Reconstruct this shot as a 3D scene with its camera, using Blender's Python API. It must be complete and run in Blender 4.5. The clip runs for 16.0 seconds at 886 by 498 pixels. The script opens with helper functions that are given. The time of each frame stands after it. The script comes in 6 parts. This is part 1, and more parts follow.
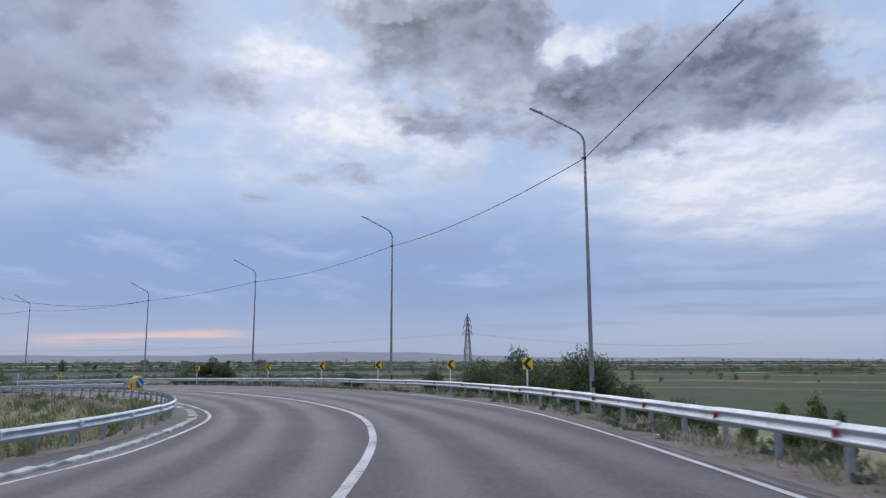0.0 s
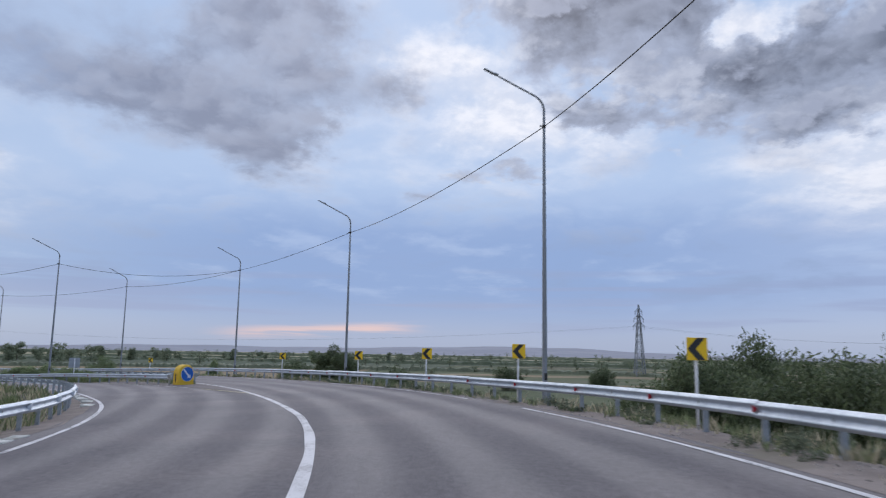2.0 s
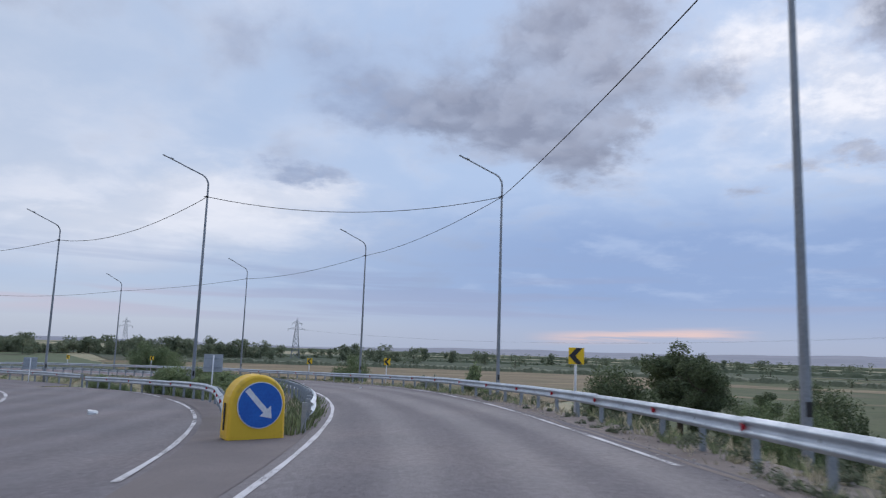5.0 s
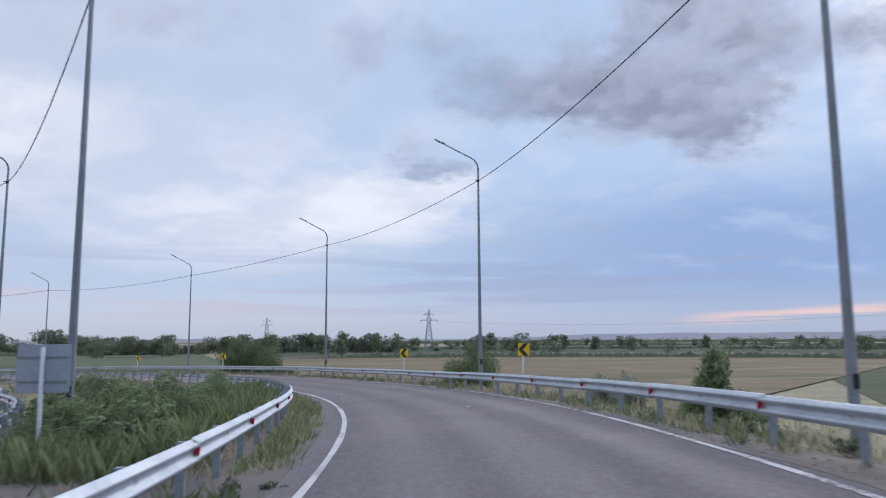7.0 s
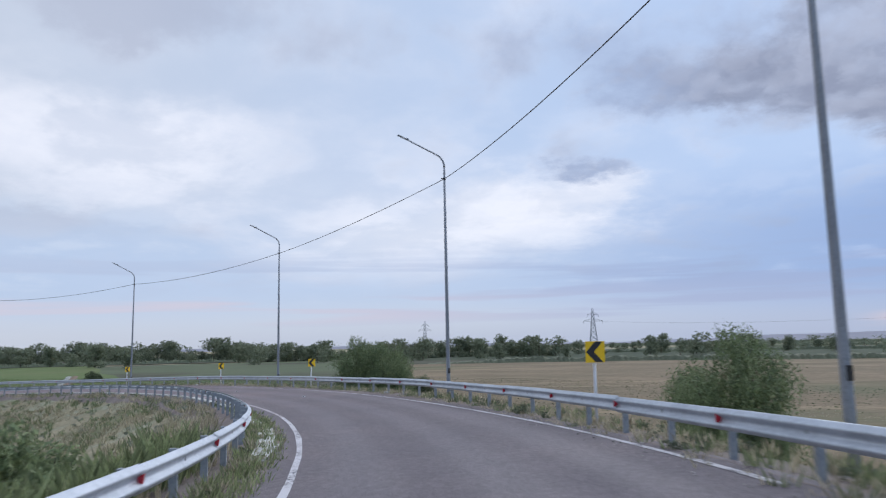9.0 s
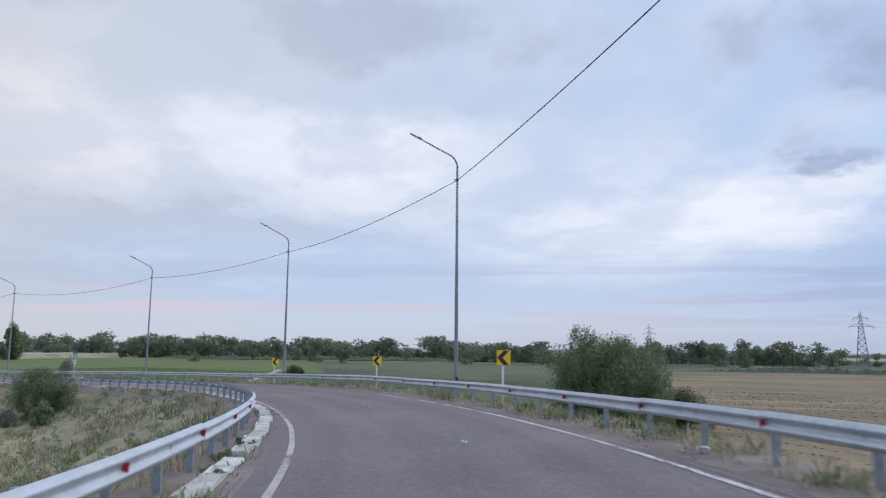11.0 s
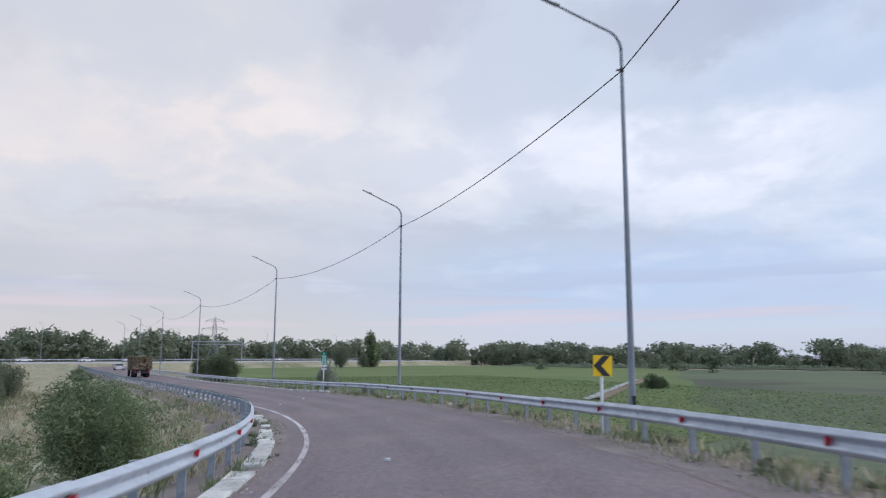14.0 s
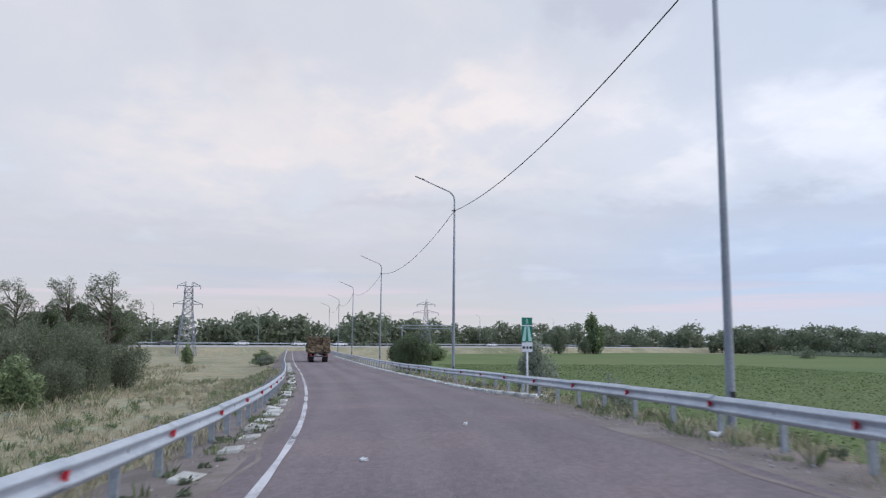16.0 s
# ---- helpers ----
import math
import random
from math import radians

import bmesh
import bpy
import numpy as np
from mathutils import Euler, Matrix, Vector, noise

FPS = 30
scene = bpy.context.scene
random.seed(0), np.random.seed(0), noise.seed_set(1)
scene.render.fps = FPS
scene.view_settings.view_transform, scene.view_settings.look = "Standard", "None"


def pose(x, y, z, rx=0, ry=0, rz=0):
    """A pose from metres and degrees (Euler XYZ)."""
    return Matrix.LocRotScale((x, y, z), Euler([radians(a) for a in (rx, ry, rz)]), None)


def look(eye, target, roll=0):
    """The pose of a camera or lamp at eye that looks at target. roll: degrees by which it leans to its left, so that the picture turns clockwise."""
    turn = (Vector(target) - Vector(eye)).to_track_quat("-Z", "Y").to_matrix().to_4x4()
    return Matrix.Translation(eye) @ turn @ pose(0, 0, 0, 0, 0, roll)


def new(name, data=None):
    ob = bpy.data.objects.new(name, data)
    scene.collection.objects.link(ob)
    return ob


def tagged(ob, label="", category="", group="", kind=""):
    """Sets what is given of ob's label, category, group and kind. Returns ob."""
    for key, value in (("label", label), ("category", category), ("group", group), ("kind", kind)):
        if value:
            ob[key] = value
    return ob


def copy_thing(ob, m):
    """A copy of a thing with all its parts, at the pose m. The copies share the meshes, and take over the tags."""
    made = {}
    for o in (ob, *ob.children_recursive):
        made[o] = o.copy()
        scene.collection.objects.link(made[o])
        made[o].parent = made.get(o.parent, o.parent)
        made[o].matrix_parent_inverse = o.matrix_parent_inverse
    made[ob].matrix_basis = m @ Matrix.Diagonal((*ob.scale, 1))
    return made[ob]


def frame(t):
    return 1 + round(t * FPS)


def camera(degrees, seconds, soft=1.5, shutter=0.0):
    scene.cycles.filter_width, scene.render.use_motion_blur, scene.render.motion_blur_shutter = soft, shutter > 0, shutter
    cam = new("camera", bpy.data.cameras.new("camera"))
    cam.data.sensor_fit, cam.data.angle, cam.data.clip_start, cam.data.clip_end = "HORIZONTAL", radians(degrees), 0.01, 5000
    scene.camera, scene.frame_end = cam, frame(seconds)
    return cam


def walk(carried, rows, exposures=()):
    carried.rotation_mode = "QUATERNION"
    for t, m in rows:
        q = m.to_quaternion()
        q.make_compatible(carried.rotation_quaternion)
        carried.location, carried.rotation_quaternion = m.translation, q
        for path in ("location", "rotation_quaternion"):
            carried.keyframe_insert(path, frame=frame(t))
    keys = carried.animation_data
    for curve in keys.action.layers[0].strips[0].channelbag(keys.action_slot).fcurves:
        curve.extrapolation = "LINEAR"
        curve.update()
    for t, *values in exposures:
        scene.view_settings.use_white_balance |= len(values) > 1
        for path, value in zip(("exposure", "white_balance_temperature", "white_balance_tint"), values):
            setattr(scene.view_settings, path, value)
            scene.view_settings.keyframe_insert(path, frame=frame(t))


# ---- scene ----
cam = camera(63.06, 16.0, soft=1.2, shutter=0.25)
PATH = [
    (0.0, pose(-0.000, 0.000, 1.530, 98.668, 0.123, -0.000)),
    (0.5, pose(0.302, 6.603, 1.330, 98.466, -0.166, 2.673)),
    (1.0, pose(0.241, 13.071, 1.209, 98.150, -0.377, 5.297)),
    (1.5, pose(-0.351, 19.468, 1.118, 98.146, -0.702, 8.820)),
    (2.0, pose(-1.499, 25.624, 1.024, 98.213, -0.970, 12.661)),
    (2.5, pose(-2.930, 31.792, 0.958, 98.404, -1.694, 17.058)),
    (3.0, pose(-4.941, 37.704, 0.934, 98.604, -2.614, 21.475)),
    (3.5, pose(-7.310, 43.302, 0.820, 98.609, -3.072, 25.913)),
    (4.0, pose(-10.023, 48.764, 0.776, 98.460, -2.937, 29.856)),
    (4.5, pose(-13.015, 54.291, 0.694, 98.304, -2.606, 33.711)),
    (5.0, pose(-16.388, 59.473, 0.602, 98.045, -1.916, 37.509)),
    (7.5, pose(-37.057, 81.657, -0.002, 97.080, 0.778, 50.575)),
    (8.0, pose(-41.774, 85.581, -0.138, 97.219, 1.153, 53.241)),
    (8.5, pose(-46.865, 89.204, -0.281, 97.396, 1.299, 56.828)),
    (11.0, pose(-74.478, 100.948, -1.155, 97.921, -0.547, 77.797)),
    (11.5, pose(-80.457, 102.191, -1.258, 97.874, -0.746, 81.708)),
    (12.0, pose(-86.453, 103.022, -1.400, 97.826, -0.955, 85.721)),
    (12.5, pose(-92.717, 103.309, -1.539, 97.762, -0.564, 90.323)),
    (13.0, pose(-98.978, 103.173, -1.668, 98.097, -0.617, 94.915)),
    (13.5, pose(-105.317, 102.481, -1.796, 98.428, -0.622, 100.182)),
    (14.0, pose(-111.691, 101.181, -1.956, 98.389, -0.276, 105.215)),
    (14.5, pose(-118.066, 99.350, -2.109, 98.247, -0.491, 110.206)),
    (15.0, pose(-124.446, 96.944, -2.296, 97.988, -0.677, 114.846)),
    (15.5, pose(-130.862, 93.862, -2.508, 97.652, -0.654, 118.916)),
    (16.0, pose(-136.905, 90.343, -2.673, 97.278, -0.544, 122.232)),
]
walk(cam, PATH, ((0.0, 0.0), (0.6, 0.05), (1.1, 0.15), (1.6, 0.09), (2.2, 0.06), (5.0, 0.05), (7.5, 0.18), (8.5, 0.2), (11.0, 0.2), (16.0, 0.3)))

# ---------------------------------------------------------------- world and light
world = bpy.data.worlds.new("dusk_sky")
scene.world = world
world.use_nodes = True


def node(nt, kind, **settings):
    n = nt.nodes.new(kind)
    for key, value in settings.items():
        if key == "op":
            n.operation = value
        elif key == "blend":
            n.blend_type = value
        elif key == "dtype":
            n.data_type = value
        elif key == "sky":
            n.sky_type = value
        elif key == "interp":
            n.interpolation_type = value
        elif key == "coloring":
            n.color_ramp.interpolation = value
    return n


def val(nt, op, a, b=None, c=None, clamp=False):
    """A math node on sockets or numbers."""
    n = node(nt, "ShaderNodeMath", op=op)
    n.use_clamp = clamp
    for i, q in enumerate((a, b, c)):
        if q is None:
            continue
        if isinstance(q, (int, float)):
            n.inputs[i].default_value = q
        else:
            nt.links.new(q, n.inputs[i])
    return n.outputs[0]


def span(nt, x, lo, hi, to_lo=0.0, to_hi=1.0):
    """x from lo..hi to to_lo..to_hi, smoothly and clamped."""
    n = node(nt, "ShaderNodeMapRange", interp="SMOOTHSTEP")
    nt.links.new(x, n.inputs[0])
    for i, q in enumerate((lo, hi, to_lo, to_hi)):
        n.inputs[1 + i].default_value = q
    return n.outputs[0]


def mix(nt, fac, a, b, blend="MIX"):
    n = node(nt, "ShaderNodeMix", dtype="RGBA", blend=blend)
    for sock, q in ((n.inputs[0], fac), (n.inputs[6], a), (n.inputs[7], b)):
        if isinstance(q, (int, float)):
            sock.default_value = q
        elif isinstance(q, tuple):
            sock.default_value = (*q, 1.0)
        else:
            nt.links.new(q, sock)
    return n.outputs[2]


def noise_tex(nt, vec, scale, detail=4.0, rough=0.55, distortion=0.0):
    n = node(nt, "ShaderNodeTexNoise")
    nt.links.new(vec, n.inputs["Vector"])
    n.inputs["Scale"].default_value = scale
    n.inputs["Detail"].default_value = detail
    n.inputs["Roughness"].default_value = rough
    n.inputs["Distortion"].default_value = distortion
    return n.outputs["Fac"]


def heading(yaw, up=0.0):
    """The direction at a compass yaw (0 is +y, to the left is positive) and an elevation, in degrees."""
    a, e = radians(yaw), radians(up)
    return Vector((-math.sin(a) * math.cos(e), math.cos(a) * math.cos(e), math.sin(e)))


def build_sky():
    """Broken dusk cloud: blue band low in the north, ragged dark cloud above it, a pale veil in the west."""
    nt = world.node_tree
    nt.nodes.clear()
    out = node(nt, "ShaderNodeOutputWorld")
    bg = node(nt, "ShaderNodeBackground")
    nt.links.new(bg.outputs[0], out.inputs[0])
    coord = node(nt, "ShaderNodeTexCoord").outputs["Generated"]
    norm = node(nt, "ShaderNodeVectorMath", op="NORMALIZE")
    nt.links.new(coord, norm.inputs[0])
    sep = node(nt, "ShaderNodeSeparateXYZ")
    nt.links.new(norm.outputs[0], sep.inputs[0])
    az = val(nt, "MULTIPLY", val(nt, "ARCTAN2", val(nt, "MULTIPLY", sep.outputs[0], -1.0), sep.outputs[1]), 57.2958)
    el = val(nt, "MULTIPLY", val(nt, "ARCSINE", val(nt, "MAXIMUM", sep.outputs[2], 0.0)), 57.2958)
    # cloud coordinates: flatter towards the horizon
    flat = node(nt, "ShaderNodeCombineXYZ")
    nt.links.new(val(nt, "MULTIPLY", az, 0.11), flat.inputs[0])
    nt.links.new(val(nt, "MULTIPLY", val(nt, "LOGARITHM", val(nt, "ADD", el, 5.0), 2.0), 3.0), flat.inputs[1])
    p = flat.outputs[0]

    # the cloud shapes are torn by two sizes of turbulence
    def torn(scale, detail):
        n = node(nt, "ShaderNodeTexNoise")
        nt.links.new(p, n.inputs["Vector"])
        n.inputs["Scale"].default_value, n.inputs["Detail"].default_value, n.inputs["Roughness"].default_value = scale, detail, 0.62
        parts = node(nt, "ShaderNodeSeparateXYZ")
        nt.links.new(n.outputs["Color"], parts.inputs[0])
        return [val(nt, "SUBTRACT", q, 0.5) for q in parts.outputs[:2]]
    wide_x, wide_y = torn(1.1, 7.0)
    fine_x, fine_y = torn(4.6, 6.0)
    az_torn = val(nt, "ADD", val(nt, "MULTIPLY_ADD", wide_x, 13.0, az), val(nt, "MULTIPLY", fine_x, 3.0))
    el_torn = val(nt, "ADD", val(nt, "MULTIPLY_ADD", wide_y, 6.5, el), val(nt, "MULTIPLY", fine_y, 1.8))

    def lump(a, e, wa, we):
        """1 at the bearing a and elevation e, falling to 0 at the half-widths."""
        da = val(nt, "DIVIDE", val(nt, "SUBTRACT", az_torn, a), wa)
        de = val(nt, "DIVIDE", val(nt, "SUBTRACT", el_torn, e), we)
        r = val(nt, "SQRT", val(nt, "ADD", val(nt, "MULTIPLY", da, da), val(nt, "MULTIPLY", de, de)))
        return span(nt, r, 1.25, 0.0)

    def heap(rows, wide=1.0):
        """The sum of lumps given as bearing, elevation, half-widths and weight."""
        total = None
        for a, e, wa, we, k in rows:
            one = val(nt, "MULTIPLY", lump(a, e, wa * wide, we * wide), k)
            total = one if total is None else val(nt, "ADD", total, one)
        return total

    def add(*terms):
        total = terms[0]
        for t in terms[1:]:
            total = val(nt, "ADD", total, t)
        return total

    def times(a, b):
        return val(nt, "MULTIPLY", a, b)

    sky = node(nt, "ShaderNodeTexSky", sky="NISHITA")
    sky.sun_disc = False
    sky.sun_elevation, sky.sun_rotation = radians(SUN_UP), radians(-SUN_YAW)
    sky.air_density, sky.dust_density = 1.0, 2.0
    dim = node(nt, "ShaderNodeVectorMath", op="SCALE")
    nt.links.new(sky.outputs[0], dim.inputs[0])
    dim.inputs["Scale"].default_value = 0.10

    west = span(nt, az, 25.0, 115.0)
    veil = span(nt, az, 22.0, 66.0)

    def shifted(dx, dy):
        n = node(nt, "ShaderNodeVectorMath", op="ADD")
        nt.links.new(p, n.inputs[0])
        n.inputs[1].default_value = (dx, dy, 0.0)
        return n.outputs[0]

    def swing(x, gain):
        return times(val(nt, "SUBTRACT", x, 0.5), gain)
    soft = swing(noise_tex(nt, p, 0.42, 3.0, 0.5, 0.2), 2.0)
    mid = swing(noise_tex(nt, p, 0.95, 6.0, 0.56, 0.2), 2.0)
    puff = noise_tex(nt, p, 1.35, 8.0, 0.58, 0.15)
    relief = swing(add(val(nt, "SUBTRACT", puff, noise_tex(nt, shifted(0.07, 0.20), 1.35, 8.0, 0.58, 0.15)), 0.5), 2.2)
    crumb = noise_tex(nt, p, 4.2, 6.0, 0.6, 0.4)
    relief = add(relief, times(val(nt, "SUBTRACT", crumb, noise_tex(nt, shifted(0.02, 0.07), 4.2, 6.0, 0.6, 0.4)), 1.0))
    puff = swing(puff, 2.4)
    crumb = swing(crumb, 1.6)

    def lobes(vec):
        """Rounded puffs, 0 at a puff's middle."""
        n = node(nt, "ShaderNodeTexVoronoi")
        n.feature = "SMOOTH_F1"
        n.inputs["Scale"].default_value = 1.9
        n.inputs["Detail"].default_value = 2.0
        n.inputs["Roughness"].default_value = 0.6
        n.inputs["Smoothness"].default_value = 0.7
        bent = node(nt, "ShaderNodeVectorMath", op="ADD")
        nt.links.new(vec, bent.inputs[0])
        bend = node(nt, "ShaderNodeCombineXYZ")
        nt.links.new(times(crumb, 0.28), bend.inputs[0])
        nt.links.new(times(puff, 0.25), bend.inputs[1])
        nt.links.new(bend.outputs[0], bent.inputs[1])
        nt.links.new(bent.outputs[0], n.inputs["Vector"])
        return n.outputs["Distance"]
    round_near = lobes(p)
    swell = val(nt, "SUBTRACT", lobes(shifted(0.04, 0.16)), round_near)
    # the veil: slate blue low down, paler above
    low = mix(nt, veil, (0.35, 0.435, 0.62), (0.53, 0.58, 0.68))
    blue = mix(nt, veil, (0.235, 0.355, 0.62), (0.44, 0.54, 0.72))
    pale = mix(nt, west, (0.40, 0.53, 0.765), (0.54, 0.585, 0.675))
    dusk = span(nt, az, 92.0, 124.0)
    low = mix(nt, dusk, low, (0.53, 0.54, 0.575))
    blue = mix(nt, dusk, blue, (0.49, 0.525, 0.605))
    east = span(nt, az, 4.0, -24.0)
    low = mix(nt, times(east, 0.6), low, (0.50, 0.555, 0.69))
    blue = mix(nt, times(east, 0.6), blue, (0.42, 0.51, 0.72))
    col = mix(nt, span(nt, el, 0.8, 5.0), low, blue)
    col = mix(nt, span(nt, add(el, times(mid, 3.0), times(veil, 2.0)), 8.5, 14.0), col, pale)
    # soft slate and pale drifts in the blue band
    drift = add(mid, times(puff, 0.5), times(soft, 0.4))
    band = times(span(nt, el, 2.5, 5.5), span(nt, el, 16.0, 11.0))
    col = mix(nt, times(band, span(nt, drift, 0.02, 0.42, 0.0, 0.45)), col, mix(nt, veil, (0.235, 0.315, 0.50), (0.40, 0.47, 0.63)))
    col = mix(nt, times(band, span(nt, drift, -0.05, -0.45, 0.0, 0.45)), col, mix(nt, veil, (0.46, 0.57, 0.79), (0.60, 0.66, 0.78)))
    # pale lit cloud in soft drifts
    north_glow = heap(((13.5, 23.0, 5.5, 3.6, 0.62), (7.0, 18.2, 6.0, 3.6, 0.55), (-1.7, 16.3, 5.0, 1.8, 0.35), (-24.0, 12.5, 17.0, 6.0, 0.60), (-10.6, 24.0, 4.0, 2.4, 0.55), (2.0, 15.0, 18.0, 4.0, 0.20)))
    west_glow = heap(((53.0, 10.2, 8.5, 4.2, 0.52), (63.5, 8.5, 13.0, 5.4, 0.44), (46.5, 11.8, 5.0, 2.2, 0.32), (82.0, 14.0, 12.0, 5.5, 0.42), (98.0, 15.0, 18.0, 5.0, 0.42),
                      (120.0, 18.0, 15.0, 6.5, 0.38), (138.0, 15.5, 17.0, 8.0, 0.36), (66.0, 15.0, 12.0, 5.0, 0.22)))
    glow = add(times(soft, 0.36), times(mid, 0.34), times(times(puff, 0.20), span(nt, veil, 0.0, 1.0, 1.0, 0.3)), north_glow, west_glow, -0.02)
    white = times(span(nt, glow, -0.14, 0.60), span(nt, add(el, times(veil, 5.0), times(lump(-26, 9, 14, 6), 3.0)), 7.5, 14.0))
    lit = mix(nt, span(nt, az, 20.0, 70.0), (0.86, 0.865, 0.93), (0.77, 0.79, 0.875))
    lit = mix(nt, span(nt, az, 88.0, 125.0), lit, (0.765, 0.725, 0.735))
    lit = mix(nt, times(span(nt, relief, -0.30, 0.30, 1.0, 0.0), span(nt, veil, 0.0, 1.0, 0.50, 0.10)), lit, (0.46, 0.54, 0.71))
    lit = mix(nt, times(span(nt, mid, 0.10, -0.20), times(veil, 0.55)), lit, (0.55, 0.60, 0.715))
    col = mix(nt, times(white, 0.96), col, lit)
    # soft grey undersides over the whole upper sky
    hang = add(times(mid, 0.5), times(puff, 0.25), swing(noise_tex(nt, shifted(7.0, 3.0), 0.6, 3.0, 0.5, 0.6), 0.9),
               heap(((30.0, 22.0, 24.0, 8.0, 0.30), (86.0, 25.0, 13.0, 3.4, 0.60), (108.0, 26.4, 10.0, 3.2, 0.62), (99.0, 8.4, 20.0, 2.8, 0.80), (124.0, 10.5, 13.0, 1.9, 0.55),
                     (149.0, 7.7, 11.0, 1.5, 0.50), (70.0, 24.0, 14.0, 4.0, 0.34), (-14.0, 16.0, 26.0, 4.0, 0.20), (52.0, 21.5, 16.0, 4.5, 0.20))))
    grey = times(span(nt, hang, 0.10, 0.62), span(nt, el, 6.0, 12.0))
    col = mix(nt, times(grey, 0.72), col, mix(nt, west, (0.27, 0.325, 0.47), (0.46, 0.49, 0.59)))
    # billowing dark cloud
    ragged = heap(((2.0, 23.8, 7.5, 5.0, 1.0), (-6.0, 26.0, 5.5, 4.6, 0.85), (-17.5, 20.6, 11.5, 4.3, 1.05), (-15.0, 18.4, 8.0, 2.6, 0.5), (-24.5, 22.8, 5.0, 2.6, 0.6), (-28.5, 18.3, 6.0, 2.2, 0.65),
                   (-31.0, 24.5, 4.6, 2.6, 0.5), (-0.3, 17.7, 6.5, 1.5, 0.75), (-10.4, 15.4, 7.5, 1.2, 0.5), (10.5, 27.6, 6.0, 2.4, 0.5), (-10.6, 24.0, 2.6, 1.2, -0.7)), 1.4)
    small = heap(((8.6, 14.6, 4.4, 1.5, 0.8), (13.8, 12.0, 3.0, 1.8, 0.75), (15.8, 20.2, 5.6, 3.2, 0.7), (49.3, 13.3, 5.6, 1.8, 1.0)), 1.1)
    hanging = heap(((27.0, 20.5, 7.2, 6.8, 0.95), (26.3, 15.8, 3.2, 3.4, 0.65), (38.5, 18.4, 9.5, 2.6, 0.85), (38.0, 22.0, 17.0, 4.4, 0.62), (27.5, 27.2, 10.0, 3.0, 0.6), (51.5, 23.0, 9.0, 3.8, 0.40), (33.0, 18.6, 3.0, 0.8, -0.35)), 1.4)
    cover = val(nt, "MINIMUM", add(ragged, small, hanging, times(span(nt, el, 29.0, 34.0), 0.5)), 1.10)
    dark = add(times(cover, 1.05), times(puff, 0.26), times(crumb, 0.16), times(val(nt, "SUBTRACT", round_near, 0.38), span(nt, az, 8.0, 24.0, -0.50, -0.15)), times(mid, span(nt, az, 8.0, 24.0, 0.0, 0.25)), -0.20)
    body = span(nt, val(nt, "DIVIDE", dark, span(nt, az, 8.0, 24.0, 0.36, 1.0)), 0.0, 1.0)
    body = times(body, span(nt, el, 7.0, 11.0))
    thick = span(nt, dark, 0.05, 0.80)
    tone = span(nt, add(times(mid, 0.55), times(puff, 0.50), times(crumb, 0.40), times(swell, -0.60)), -0.46, 0.46)
    deep = mix(nt, span(nt, az, 8.0, 24.0), (0.30, 0.335, 0.44), (0.36, 0.41, 0.545))
    deep = mix(nt, tone, deep, mix(nt, span(nt, az, 8.0, 24.0), (0.085, 0.098, 0.145), (0.215, 0.25, 0.36)))
    deep = mix(nt, span(nt, az, 38.0, 46.0), deep, (0.29, 0.36, 0.53))
    core = mix(nt, thick, mix(nt, west, (0.42, 0.48, 0.64), (0.46, 0.53, 0.67)), deep)
    crest = mix(nt, thick, (0.64, 0.68, 0.79), (0.33, 0.365, 0.48))
    core = mix(nt, times(span(nt, add(times(relief, 1.1), times(swell, 0.8)), -0.12, 0.52), span(nt, az, 10.0, 26.0, 0.95, 0.45)), core, crest)
    col = mix(nt, times(body, 0.97), col, core)
    # bands close to the horizon
    bands_at = node(nt, "ShaderNodeCombineXYZ")
    nt.links.new(times(az, 0.035), bands_at.inputs[0])
    nt.links.new(times(el, 0.75), bands_at.inputs[1])
    bands = noise_tex(nt, bands_at.outputs[0], 1.0, 4.0, 0.5, 0.25)
    near = times(span(nt, el, 1.2, 2.6), span(nt, el, 8.5, 4.5))
    col = mix(nt, times(near, times(span(nt, bands, 0.48, 0.60), 0.6)), col, mix(nt, west, (0.27, 0.34, 0.55), (0.45, 0.50, 0.64)))
    pink = times(times(span(nt, el, 1.4, 2.4), span(nt, el, 5.0, 3.4)), span(nt, bands, 0.47, 0.60, 0.0, 0.5))
    col = mix(nt, times(pink, span(nt, west, 0.05, 0.6, 0.08, 1.0)), col, (0.68, 0.59, 0.65))
    slope = add(el, times(az, 0.045))
    streak = times(times(span(nt, slope, 1.9, 2.5), span(nt, slope, 3.3, 2.6)), times(span(nt, az, 32.0, 26.0), span(nt, az, 13.0, 19.0)))
    streak = times(streak, span(nt, noise_tex(nt, bands_at.outputs[0], 3.5, 4.0, 0.55, 0.2), 0.34, 0.58))
    col = mix(nt, times(streak, 0.85), col, (0.90, 0.60, 0.53))
    haze = span(nt, el, 2.6, 0.0)
    col = mix(nt, times(haze, 0.75), col, mix(nt, west, (0.36, 0.42, 0.57), (0.54, 0.565, 0.635)))
    col = mix(nt, span(nt, az, 96.0, 130.0), col, mix(nt, 1.0, col, (1.02, 0.985, 0.96), "MULTIPLY"))
    col = mix(nt, 1.0, col, mix(nt, dusk, (0.985, 1.0, 1.025), (1.0, 1.0, 1.0)), "MULTIPLY")
    nt.links.new(mix(nt, 0.95, dim.outputs[0], col), bg.inputs[0])
    bg.inputs[1].default_value = 1.0


